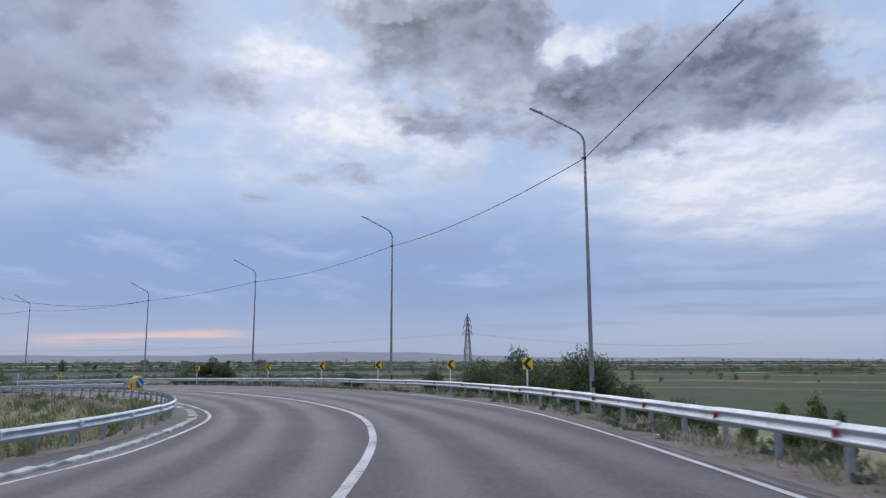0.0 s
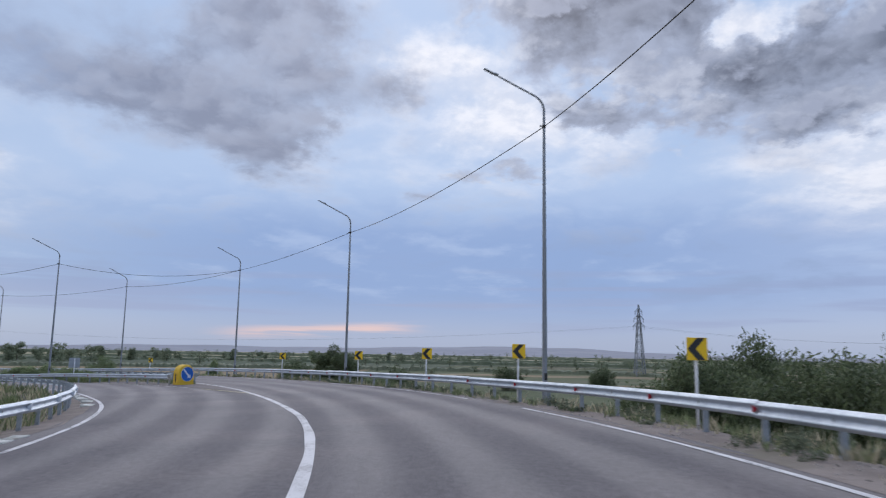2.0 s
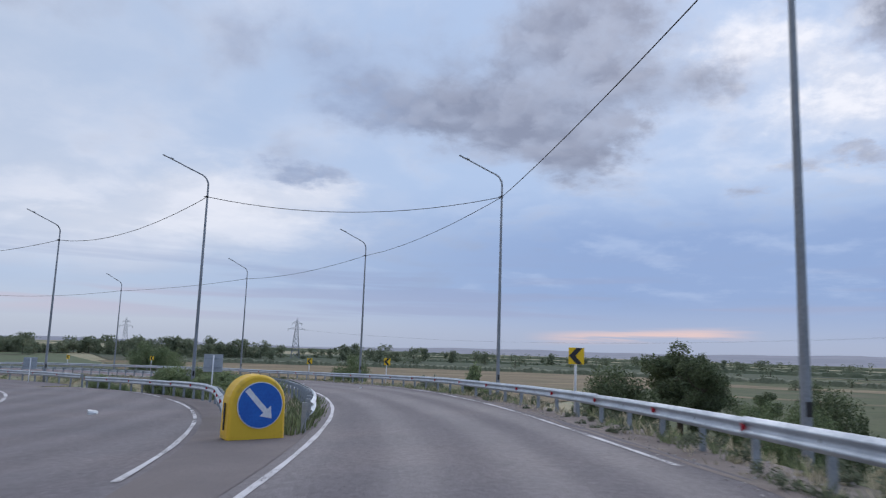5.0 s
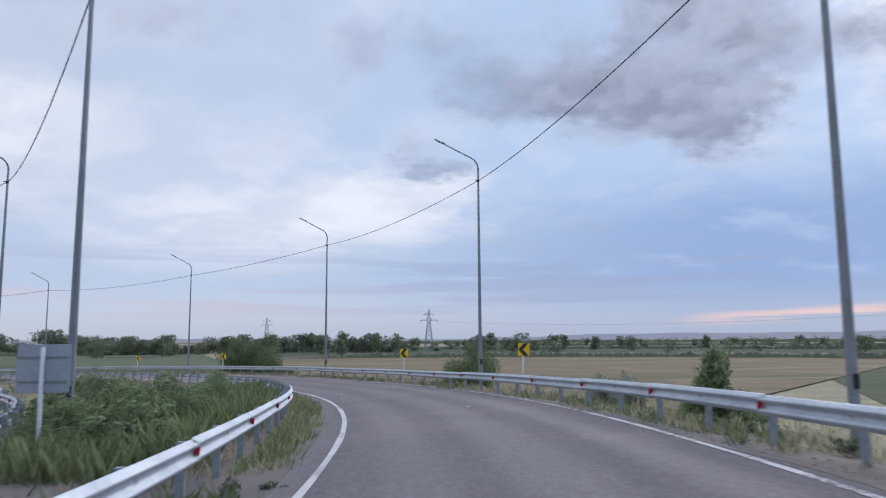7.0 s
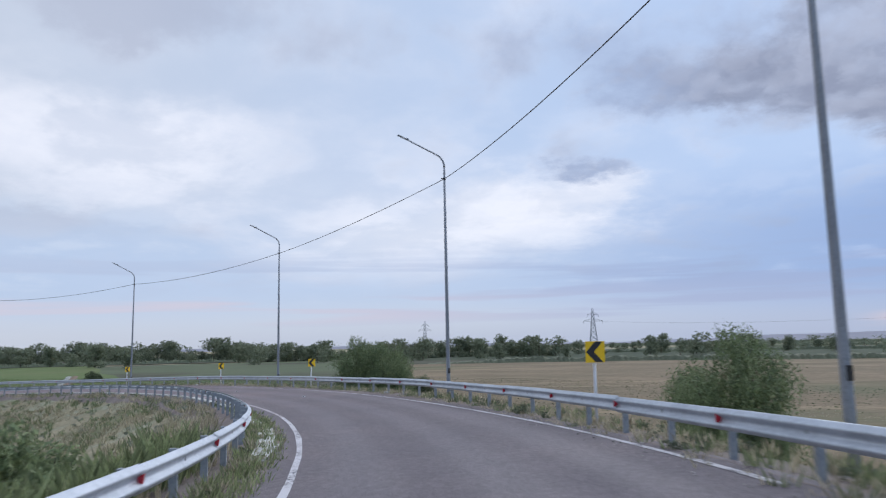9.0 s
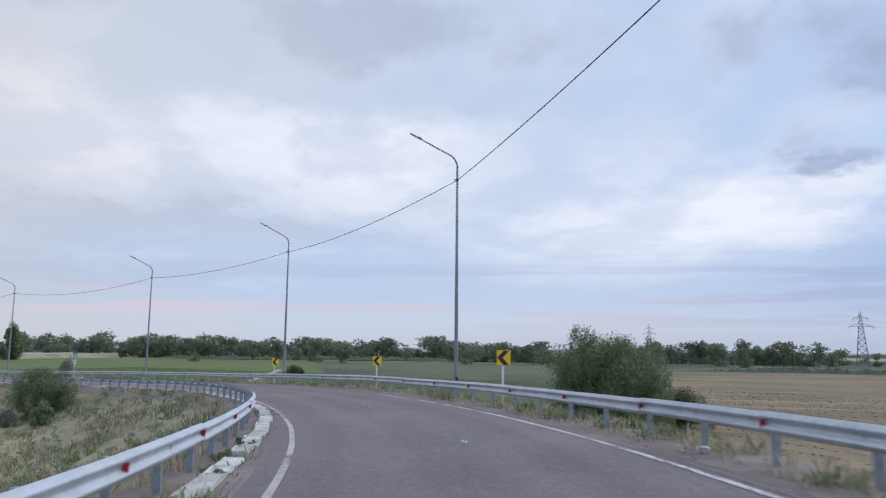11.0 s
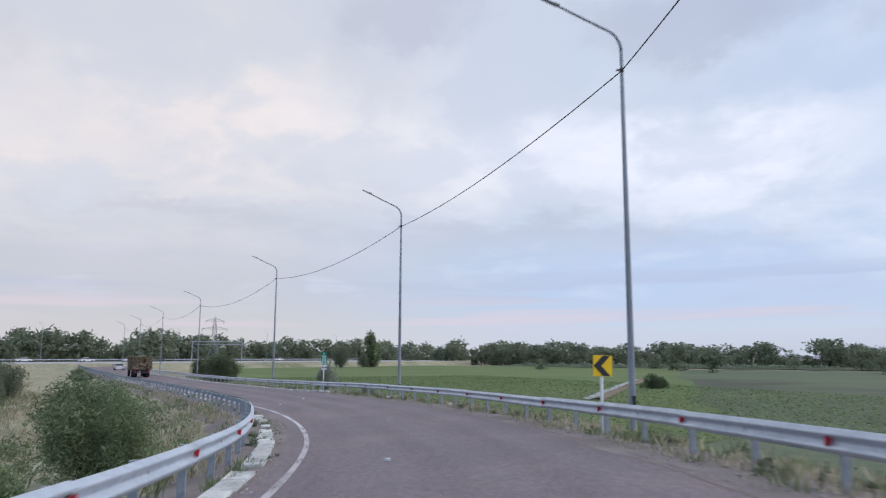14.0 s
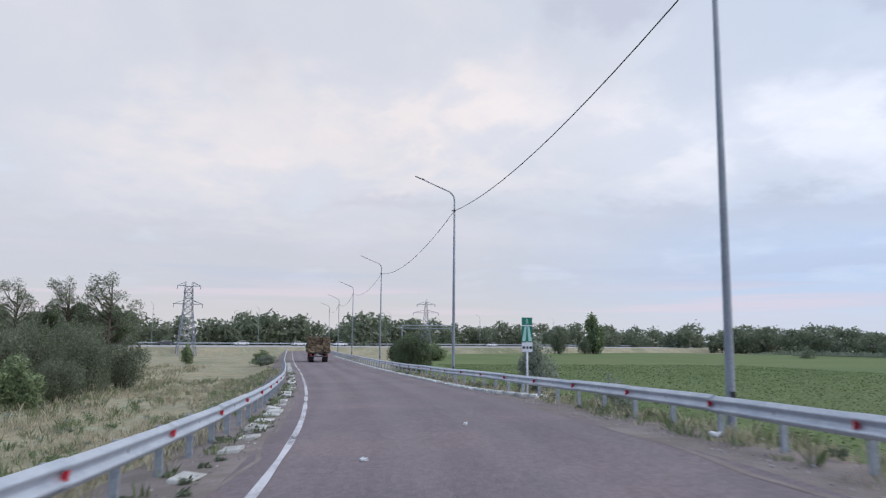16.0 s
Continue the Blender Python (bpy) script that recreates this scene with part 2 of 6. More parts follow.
SUN_YAW, SUN_UP = 15.0, 38.0
build_sky()
sun = new("sun", bpy.data.lights.new("sun", "SUN"))
sun.data.energy, sun.data.angle, sun.data.color = 1.4, radians(70), (1.0, 0.95, 0.93)
sun.matrix_world = look(heading(SUN_YAW, SUN_UP) * 60, (0, 0, 0))


# ---------------------------------------------------------------- materials
def material(name, base, other, rough=0.8, scale=4.0, fine=60.0, bump=0.15, metal=0.0, blotch=0.5, island=0.0, third=None,
             spread=(0.40, 0.62), depth=0.02, per_object=0.0):
    """A procedural surface: two tones mixed by a coarse and a fine noise of real size, with fine relief."""
    m = bpy.data.materials.new(name)
    m.use_nodes = True
    nt = m.node_tree
    bsdf = nt.nodes["Principled BSDF"]
    pos = node(nt, "ShaderNodeTexCoord").outputs["Object"]
    geo = node(nt, "ShaderNodeNewGeometry")
    if per_object:
        pos = geo.outputs["Position"]
    big = noise_tex(nt, pos, scale, 5.0, 0.6)
    small = noise_tex(nt, pos, fine, 4.0, 0.65)
    f = val(nt, "ADD", val(nt, "MULTIPLY", big, blotch), val(nt, "MULTIPLY", small, 1.0 - blotch))
    col = mix(nt, span(nt, f, *spread), base, other)
    if third:
        col = mix(nt, span(nt, noise_tex(nt, pos, scale * 0.31, 4.0, 0.6), 0.52, 0.66), col, third)
    if island:
        shade = span(nt, geo.outputs["Random Per Island"], 0.0, 1.0, 1.0 - island, 1.0 + island)
        col = mix(nt, 1.0, col, shade, "MULTIPLY")
    if per_object:
        info = node(nt, "ShaderNodeObjectInfo")
        shade = span(nt, info.outputs["Random"], 0.0, 1.0, 1.0 - per_object, 1.0 + per_object)
        col = mix(nt, 1.0, col, shade, "MULTIPLY")
    nt.links.new(col, bsdf.inputs["Base Color"])
    bsdf.inputs["Specular IOR Level"].default_value = 0.12 if rough >= 0.85 else 0.5
    bsdf.inputs["Metallic"].default_value = metal
    nt.links.new(span(nt, f, 0.3, 0.7, max(rough - 0.12, 0.05), min(rough + 0.12, 1.0)), bsdf.inputs["Roughness"])
    if bump:
        b = node(nt, "ShaderNodeBump")
        b.inputs["Strength"].default_value = bump
        b.inputs["Distance"].default_value = depth
        nt.links.new(small, b.inputs["Height"])
        nt.links.new(b.outputs[0], bsdf.inputs["Normal"])
    return m


def asphalt():
    """Old asphalt with polished wheel tracks, patches and fine cracks; its map runs across and along the road in metres."""
    m = bpy.data.materials.new("old_asphalt")
    m.use_nodes = True
    nt = m.node_tree
    bsdf = nt.nodes["Principled BSDF"]
    uv = node(nt, "ShaderNodeTexCoord").outputs["UV"]
    pos = node(nt, "ShaderNodeNewGeometry").outputs["Position"]
    sep = node(nt, "ShaderNodeSeparateXYZ")
    nt.links.new(uv, sep.inputs[0])
    grain = noise_tex(nt, pos, 55.0, 3.0, 0.7)
    coarse = noise_tex(nt, pos, 9.0, 5.0, 0.65)
    stretch = node(nt, "ShaderNodeMapping")
    stretch.inputs["Scale"].default_value = (1.3, 0.10, 1.0)
    nt.links.new(uv, stretch.inputs[0])
    along = noise_tex(nt, stretch.outputs[0], 1.0, 5.0, 0.6, 0.3)
    patch = noise_tex(nt, pos, 0.22, 4.0, 0.55)
    wander = val(nt, "ADD", sep.outputs[0], val(nt, "MULTIPLY", noise_tex(nt, stretch.outputs[0], 0.3, 2.0), 0.9))
    tracks = val(nt, "COSINE", val(nt, "MULTIPLY", wander, 3.5))
    col = mix(nt, span(nt, along, 0.34, 0.66), (0.134, 0.121, 0.133), (0.152, 0.137, 0.148))
    col = mix(nt, val(nt, "MULTIPLY", span(nt, tracks, -0.2, 1.0), 0.20), col, (0.112, 0.101, 0.116))
    col = mix(nt, span(nt, patch, 0.46, 0.68, 0.0, 0.40), col, (0.205, 0.176, 0.176))
    col = mix(nt, span(nt, patch, 0.46, 0.30, 0.0, 0.40), col, (0.105, 0.097, 0.112))
    col = mix(nt, 1.0, col, span(nt, grain, 0.3, 0.7, 0.62, 1.38), "MULTIPLY")
    col = mix(nt, 1.0, col, span(nt, coarse, 0.3, 0.7, 0.80, 1.20), "MULTIPLY")
    # tone set by distance: darker near the start, warmer and paler farther along
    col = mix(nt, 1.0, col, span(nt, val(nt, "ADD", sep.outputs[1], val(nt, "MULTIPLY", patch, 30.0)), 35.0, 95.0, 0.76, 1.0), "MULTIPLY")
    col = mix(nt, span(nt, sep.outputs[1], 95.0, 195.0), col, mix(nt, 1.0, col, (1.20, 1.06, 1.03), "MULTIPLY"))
    vor = node(nt, "ShaderNodeTexVoronoi")
    vor.feature = "DISTANCE_TO_EDGE"
    vor.inputs["Scale"].default_value = 0.16
    shaken = node(nt, "ShaderNodeVectorMath", op="ADD")
    nt.links.new(pos, shaken.inputs[0])
    shake = node(nt, "ShaderNodeTexNoise")
    shake.inputs["Scale"].default_value = 0.8
    shake.inputs["Detail"].default_value = 5.0
    nt.links.new(pos, shake.inputs["Vector"])
    gain = node(nt, "ShaderNodeVectorMath", op="SCALE")
    gain.inputs["Scale"].default_value = 2.2
    nt.links.new(shake.outputs["Color"], gain.inputs[0])
    nt.links.new(gain.outputs[0], shaken.inputs[1])
    nt.links.new(shaken.outputs[0], vor.inputs["Vector"])
    crack = val(nt, "MULTIPLY", span(nt, vor.outputs["Distance"], 0.006, 0.0), span(nt, coarse, 0.45, 0.60))
    col = mix(nt, val(nt, "MULTIPLY", crack, 0.55), col, (0.05, 0.046, 0.052))
    nt.links.new(col, bsdf.inputs["Base Color"])
    nt.links.new(span(nt, tracks, -1.0, 1.0, 0.90, 0.70), bsdf.inputs["Roughness"])
    bump = node(nt, "ShaderNodeBump")
    bump.inputs["Strength"].default_value = 0.45
    bump.inputs["Distance"].default_value = 0.012
    nt.links.new(val(nt, "ADD", grain, val(nt, "MULTIPLY", coarse, 0.5)), bump.inputs["Height"])
    nt.links.new(bump.outputs[0], bsdf.inputs["Normal"])
    return m


def leafy(m, share=0.4):
    """Lets part of the light pass through thin leaves."""
    nt = m.node_tree
    bsdf, out = nt.nodes["Principled BSDF"], nt.nodes["Material Output"]
    thin = node(nt, "ShaderNodeBsdfTranslucent")
    nt.links.new(bsdf.inputs["Base Color"].links[0].from_socket, thin.inputs[0])
    both = node(nt, "ShaderNodeMixShader")
    both.inputs[0].default_value = share
    nt.links.new(bsdf.outputs[0], both.inputs[1])
    nt.links.new(thin.outputs[0], both.inputs[2])
    nt.links.new(both.outputs[0], out.inputs["Surface"])
    return m


ASPHALT = asphalt()
DUST = material("dusty_gravel", (0.195, 0.163, 0.150), (0.30, 0.258, 0.240), 0.95, 0.8, 30.0, 0.6, third=(0.19, 0.17, 0.14))


def road_paint(name, wear, fresh=(0.60, 0.59, 0.61), dirty=(0.34, 0.32, 0.33)):
    """Thermoplastic line, dirty and flaked off in spots."""
    m = material(name, fresh, dirty, 0.7, 1.1, 22.0, 0.2, spread=(0.48, 0.66))
    nt = m.node_tree
    pos = node(nt, "ShaderNodeNewGeometry").outputs["Position"]
    f = val(nt, "ADD", val(nt, "MULTIPLY", noise_tex(nt, pos, 0.45, 3.0), 0.45), val(nt, "MULTIPLY", noise_tex(nt, pos, 14.0, 5.0, 0.7), 0.55))
    nt.links.new(span(nt, f, wear - 0.06, wear + 0.05, 0.22, 1.0), nt.nodes["Principled BSDF"].inputs["Alpha"])
    return m


LINE = road_paint("worn_road_paint", 0.43)
LINE_WORN = road_paint("flaked_road_paint", 0.465)
LINE_FAINT = road_paint("faded_road_paint", 0.445, (0.47, 0.43, 0.435), (0.29, 0.26, 0.265))
LINE_YELLOW = road_paint("worn_yellow_road_paint", 0.47, (0.58, 0.52, 0.34), (0.36, 0.32, 0.24))
DUSTY_ASPHALT = material("dust_covered_asphalt", (0.172, 0.153, 0.156), (0.225, 0.200, 0.197), 0.95, 0.5, 26.0, 0.5, third=(0.19, 0.168, 0.162))
CONCRETE = material("painted_concrete", (0.64, 0.64, 0.615), (0.38, 0.38, 0.35), 0.9, 2.0, 22.0, 0.4, per_object=0.12)
STEEL = material("galvanised_steel", (0.54, 0.59, 0.65), (0.43, 0.48, 0.54), 0.45, 1.2, 14.0, 0.05, metal=0.55)
POST = material("dull_galvanised_post", (0.36, 0.39, 0.42), (0.27, 0.30, 0.33), 0.6, 2.0, 20.0, 0.08, metal=0.4)
POLE = material("weathered_zinc_pole", (0.27, 0.295, 0.33), (0.21, 0.23, 0.26), 0.6, 1.0, 18.0, 0.05, metal=0.2)
BLACK = material("black_plastic", (0.012, 0.012, 0.014), (0.025, 0.025, 0.028), 0.5, 8.0, 60.0, 0.05)
CABLE = material("black_cable", (0.02, 0.02, 0.024), (0.03, 0.03, 0.034), 0.6, 5.0, 40.0, 0.0)
YELLOW = material("yellow_sign_face", (0.92, 0.59, 0.012), (0.84, 0.52, 0.010), 0.5, 3.0, 30.0, 0.02)
BLOCKY = material("yellow_plastic_block", (0.75, 0.47, 0.03), (0.62, 0.37, 0.03), 0.55, 3.0, 22.0, 0.1, third=(0.40, 0.27, 0.05), spread=(0.5, 0.75))
INK = material("black_sign_ink", (0.015, 0.015, 0.02), (0.03, 0.03, 0.035), 0.55, 5.0, 40.0, 0.0)
WHITE = material("white_paint", (0.74, 0.75, 0.77), (0.62, 0.63, 0.65), 0.55, 3.0, 25.0, 0.04)
BLUE = material("blue_sign_face", (0.012, 0.13, 0.50), (0.010, 0.10, 0.42), 0.45, 3.0, 30.0, 0.02)
GREEN = material("green_sign_face", (0.012, 0.22, 0.13), (0.010, 0.17, 0.10), 0.5, 3.0, 30.0, 0.02)
PALEG = material("pale_green_sign_face", (0.42, 0.66, 0.60), (0.36, 0.58, 0.53), 0.5, 3.0, 30.0, 0.02)
RED = material("red_reflector", (0.55, 0.02, 0.035), (0.42, 0.015, 0.03), 0.35, 5.0, 40.0, 0.0)
SIGNBACK = material("grey_sign_back", (0.40, 0.43, 0.46), (0.33, 0.36, 0.39), 0.55, 2.0, 20.0, 0.04, metal=0.3)

# ---------------------------------------------------------------- the ramp as a curve
# distance along the ramp, heading in degrees (left positive), height of the surface
RAMP = [(-40, -15.31, 1.21), (-20, -8.08, 0.60), (0, -0.62, 0.0), (15, 6.15, -0.35), (30, 14.61, -0.55), (45, 23.92, -0.72),
        (60, 32.90, -0.88), (75, 41.05, -1.14), (90, 48.69, -1.46), (105, 56.76, -1.79), (120, 65.82, -2.24), (135, 75.76, -2.67),
        (150, 86.42, -2.97), (165, 97.48, -3.28), (180, 108.14, -3.63), (195, 117.43, -4.06), (210, 124.72, -4.40),
        (225, 129.88, -4.70), (240, 132.96, -4.94), (260, 134.60, -5.18), (300, 134.26, -5.38), (560, 133.65, -5.38)]
PLAIN = -6.6
S_MIN, S_MAX, STEP = -40.0, 420.0, 0.5


def ease(xk, yk, x):
    """A smooth curve through knots."""
    xk, yk, x = np.asarray(xk, float), np.asarray(yk, float), np.asarray(x, float)
    m = np.gradient(yk, xk)
    i = np.clip(np.searchsorted(xk, x) - 1, 0, len(xk) - 2)
    h = xk[i + 1] - xk[i]
    u = np.clip((x - xk[i]) / h, 0, 1)
    return (1 + 2 * u) * (1 - u) ** 2 * yk[i] + u * (1 - u) ** 2 * h * m[i] + u * u * (3 - 2 * u) * yk[i + 1] + u * u * (u - 1) * h * m[i + 1]


class Way:
    """A road's centre line with heading and height by distance."""

    def __init__(self, s, head, height, x0, y0, s0):
        self.s, self.height = s, height
        a = np.radians(head)
        step = s[1] - s[0]
        mid = np.radians((head[:-1] + head[1:]) / 2)
        x = np.concatenate([[0], np.cumsum(-np.sin(mid) * step)])
        y = np.concatenate([[0], np.cumsum(np.cos(mid) * step)])
        k = int(round((s0 - s[0]) / step))
        self.x, self.y = x - x[k] + x0, y - y[k] + y0
        self.rx, self.ry = np.cos(a), np.sin(a)
        self.head = head

    def at(self, s, d=0.0, h=0.0):
        """The place at distance s, d to the right, h above the banked surface."""
        x, y, z, rx, ry = (float(np.interp(s, self.s, q)) for q in (self.x, self.y, self.height, self.rx, self.ry))
        return Vector((x + d * rx, y + d * ry, z + bank(s, d) + h))

    def yaw(self, s):
        return float(np.interp(s, self.s, self.head))

    def locate(self, x, y):
        """Distance along and offset to the right of points."""
        s, d = np.empty(len(x)), np.empty(len(x))
        for i in range(0, len(x), 2000):
            q = (x[i:i + 2000, None] - self.x[None, ::4]) ** 2 + (y[i:i + 2000, None] - self.y[None, ::4]) ** 2
            k = q.argmin(1) * 4
            s[i:i + 2000] = self.s[k]
            d[i:i + 2000] = (x[i:i + 2000] - self.x[k]) * self.rx[k] + (y[i:i + 2000] - self.y[k]) * self.ry[k]
        return s, d


def bank(s, d):
    tilt = float(np.interp(s, (215, 260), (0.035, 0.012)))
    return tilt * max(-9.0, min(d, 6.5))


grid_s = np.arange(S_MIN, S_MAX + STEP, STEP)
ramp = Way(grid_s, ease([r[0] for r in RAMP], [r[1] for r in RAMP], grid_s), ease([r[0] for r in RAMP], [r[2] for r in RAMP], grid_s),
           0.704, -0.046, 0.0)


def profile(*knots):
    """An offset that changes along the ramp: (distance, offset) knots."""
    ks, vs = [k[0] for k in knots], [k[1] for k in knots]
    return lambda s: float(ease(ks, vs, min(max(s, ks[0]), ks[-1])))


right_line = profile((-40, 3.6), (10, 3.75), (17, 4.2), (27, 4.85), (43, 5.0), (60, 4.3), (78, 3.55), (92, 3.95), (107, 4.25), (120, 4.3),
                     (150, 3.6), (160, 3.45), (185, 3.7), (200, 3.8), (218, 3.35), (240, 3.2), (300, 3.3), (420, 3.3))
right_rail = profile((-40, 4.9), (9, 5.1), (16, 5.5), (27, 6.1), (38, 6.55), (45, 6.38), (52, 5.70), (60, 5.04), (71, 4.74), (80, 4.95), (90, 5.06),
                     (101, 4.95), (113, 4.75), (146, 5.0), (158, 4.75), (175, 5.0), (190, 5.1), (212, 5.12), (223, 4.8), (245, 4.3), (300, 4.3), (420, 4.3))
left_rail = profile((80, -2.55), (101, -3.1), (113, -2.95), (129, -2.85), (143, -3.35), (152, -3.4), (162, -3.15), (176, -3.15), (188, -3.05),
                    (196, -3.35), (204, -3.55), (212, -4.05), (225, -4.55), (246, -4.75), (300, -4.7), (420, -4.7))
left_line = profile((62, -2.40), (70, -2.4), (80, -2.25), (90, -1.95), (106, -1.47), (118, -1.42), (128, -1.58), (138, -1.75), (150, -2.06),
                    (162, -2.25), (178, -2.0), (193, -1.75), (206, -2.12), (214, -2.6), (226, -3.2), (240, -3.5), (262, -3.5), (420, -3.5))
middle_line = profile((-40, -2.6), (0, -2.2), (10, -1.85), (18, -1.35), (27, -1.0), (38, -1.3), (47, -1.65), (54, -2.1), (62, -2.42))
fork_line = profile((62, -2.42), (68, -3.6), (78, -4.9), (86, -6.1), (97, -8.2), (111, -11.5), (120, -14.2))
fork_rail = profile((80, -4.3), (86, -5.35), (97, -6.9), (105, -8.9), (111, -10.6), (120, -13.3))
inner_line = profile((-40, -9.5), (0, -9.2), (14, -7.8), (18, -7.2), (24, -6.85), (32, -6.5), (42, -7.0), (54, -8.0), (66, -9.6), (78, -11.4), (97, -14.7), (111, -18.0), (120, -20.7))
inner_rail = profile((-40, -11.4), (0, -11.2), (14, -10.3), (19, -9.7), (25, -8.8), (32, -8.15), (40, -8.2), (50, -8.7), (58, -9.5), (68, -10.8), (78, -12.5), (97, -15.9), (111, -19.2), (120, -21.9))

# the branch beyond the fork goes on as a bend of its own
s_b = np.arange(120.0, 205.0, STEP)
turn = ramp.yaw(120) + 17.0 + 0.80 * (s_b - 120.0)
start = ramp.at(120, -17.45)
branch = Way(s_b, turn, -2.6 - 0.020 * (s_b - 120.0), start.x, start.y, 120.0)


# ---------------------------------------------------------------- mesh helpers
def mesh_of(name, verts, faces, mats, index=None, smooth=False):
    me = bpy.data.meshes.new(name)
    me.from_pydata([tuple(v) for v in verts], [], faces)
    for m in (mats if isinstance(mats, (list, tuple)) else [mats]):
        me.materials.append(m)
    if index is not None:
        me.polygons.foreach_set("material_index", index)
    if smooth:
        me.polygons.foreach_set("use_smooth", [True] * len(me.polygons))
    me.update()
    return me


def thing(name, label="", category="", group="", kind="", at=None):
    """An empty at the base of a thing that parents its parts."""
    ob = new(name)
    if at is not None:
        ob.matrix_basis = at
    return tagged(ob, label, category, group, kind)


def child(name, me, parent, label="", m=None):
    ob = new(name, me)
    ob.parent = parent
    if m is not None:
        ob.matrix_basis = m
    return tagged(ob, label)


def part(name, bm, mat, parent, label="", m=None, smooth=False):
    """Links a bmesh as one mesh object under a thing or a part."""
    me = bpy.data.meshes.new(name)
    bm.to_mesh(me)
    bm.free()
    me.materials.append(mat)
    if smooth:
        me.polygons.foreach_set("use_smooth", [True] * len(me.polygons))
    return child(name, me, parent, label, m)


def box(bm, size, m=Matrix(), bevel=0.0):
    """A box into bm, with its edges bevelled."""
    made = bmesh.ops.create_cube(bm, size=1.0, matrix=m @ Matrix.Diagonal((*size, 1)))
    if bevel:
        edges = {e for v in made["verts"] for e in v.link_edges}
        bmesh.ops.bevel(bm, geom=list(edges), offset=bevel, segments=2, affect="EDGES", profile=0.7)
    return bm


def tube(bm, points, radii, sides=8, caps=True):
    """A round bar through points, with a radius at each."""
    rings = []
    side = None
    for i, p in enumerate(points):
        a, b = points[max(i - 1, 0)], points[min(i + 1, len(points) - 1)]
        ahead = (Vector(b) - Vector(a)).normalized()
        if side is None:
            side = ahead.orthogonal().normalized()
        side = (side - ahead * side.dot(ahead)).normalized()
        other = ahead.cross(side)
        rings.append([bm.verts.new(Vector(p) + radii[i] * (side * math.cos(t) + other * math.sin(t)))
                      for t in (2 * math.pi * k / sides for k in range(sides))])
    for r, q in zip(rings, rings[1:]):
        for k in range(sides):
            bm.faces.new((r[k], r[(k + 1) % sides], q[(k + 1) % sides], q[k]))
    if caps:
        bm.faces.new(rings[0][::-1])
        bm.faces.new(rings[-1])
    return bm


def plate(bm, outline, depth, m=Matrix()):
    """A flat shape, given as x, z corners, with a thickness along y (its face looks to -y)."""
    front = [bm.verts.new(m @ Vector((x, 0, z))) for x, z in outline]
    back = [bm.verts.new(m @ Vector((x, depth, z))) for x, z in outline]
    bm.faces.new(front)
    bm.faces.new(back[::-1])
    n = len(outline)
    for k in range(n):
        bm.faces.new((front[k], back[k], back[(k + 1) % n], front[(k + 1) % n]))
    return bm


def ribbon(way, stations, offsets, lift=0.0):
    """Verts and faces of a strip along a road: for each station the offsets and lifts across."""
    verts, faces = [], []
    n = None
    for s in stations:
        row = offsets(s)
        n = len(row)
        verts += [way.at(s, d, h + lift) for d, h in row]
    for i in range(len(stations) - 1):
        for k in range(n - 1):
            a = i * n + k
            faces.append((a, a + 1, a + n + 1, a + n))
    return verts, faces


def steps(a, b, step):
    n = max(1, int(round((b - a) / step)))
    return [a + (b - a) * i / n for i in range(n + 1)]


# ---------------------------------------------------------------- ground
def smooth01(x):
    x = np.clip(x, 0, 1)
    return x * x * (3 - 2 * x)


RIGHT_TABLE = [right_rail(q) + 1.3 for q in grid_s]
INNER_TABLE = [(inner_rail(q) if q < 112 else left_rail(q)) - 1.3 for q in grid_s]


def ground_height(x, y):
    """Height of the ground sheet: the plain with the embankments of the roads on it."""
    x, y = np.asarray(x, float), np.asarray(y, float)
    z = np.full(len(x), PLAIN)
    near = (x > -420) & (x < 90) & (y > -260) & (y < 210)
    s, d = ramp.locate(x[near], y[near])
    top = np.interp(s, ramp.s, ramp.height)
    right = np.interp(s, grid_s, RIGHT_TABLE)
    inner = np.interp(s, grid_s, INNER_TABLE)
    tilt = np.interp(s, (215, 260), (0.035, 0.012)) * np.clip(d, -9, 6.5)
    out = np.maximum(d - right, inner - d)
    fall = np.where(d > 0, 0.48, 0.36)
    h = top + tilt - 0.32 - np.maximum(out, 0) * fall
    z[near] = np.maximum(z[near], h)
    s, d = branch.locate(x[near], y[near])
    h = np.interp(s, branch.s, branch.height) - 0.4 - np.maximum(np.abs(d) - 6.0, 0) * 0.45
    z[near] = np.maximum(z[near], np.where((s > 120.5) & (s < 204), h, -99))
    return z


def spaced(lo, hi, step, far):
    """Coordinates close together within lo..hi, and wider and wider out to +-far."""
    core = list(np.arange(lo, hi + step, step))
    gap = step
    while core[-1] < far:
        gap *= 1.22
        core.append(core[-1] + gap)
    gap = step
    while core[0] > -far:
        gap *= 1.22
        core.insert(0, core[0] - gap)
    return np.array(core)


GRASS = material("dry_grass_ground", (0.255, 0.235, 0.155), (0.42, 0.365, 0.25), 0.95, 0.16, 3.0, 0.6, third=(0.20, 0.205, 0.12), depth=0.08)


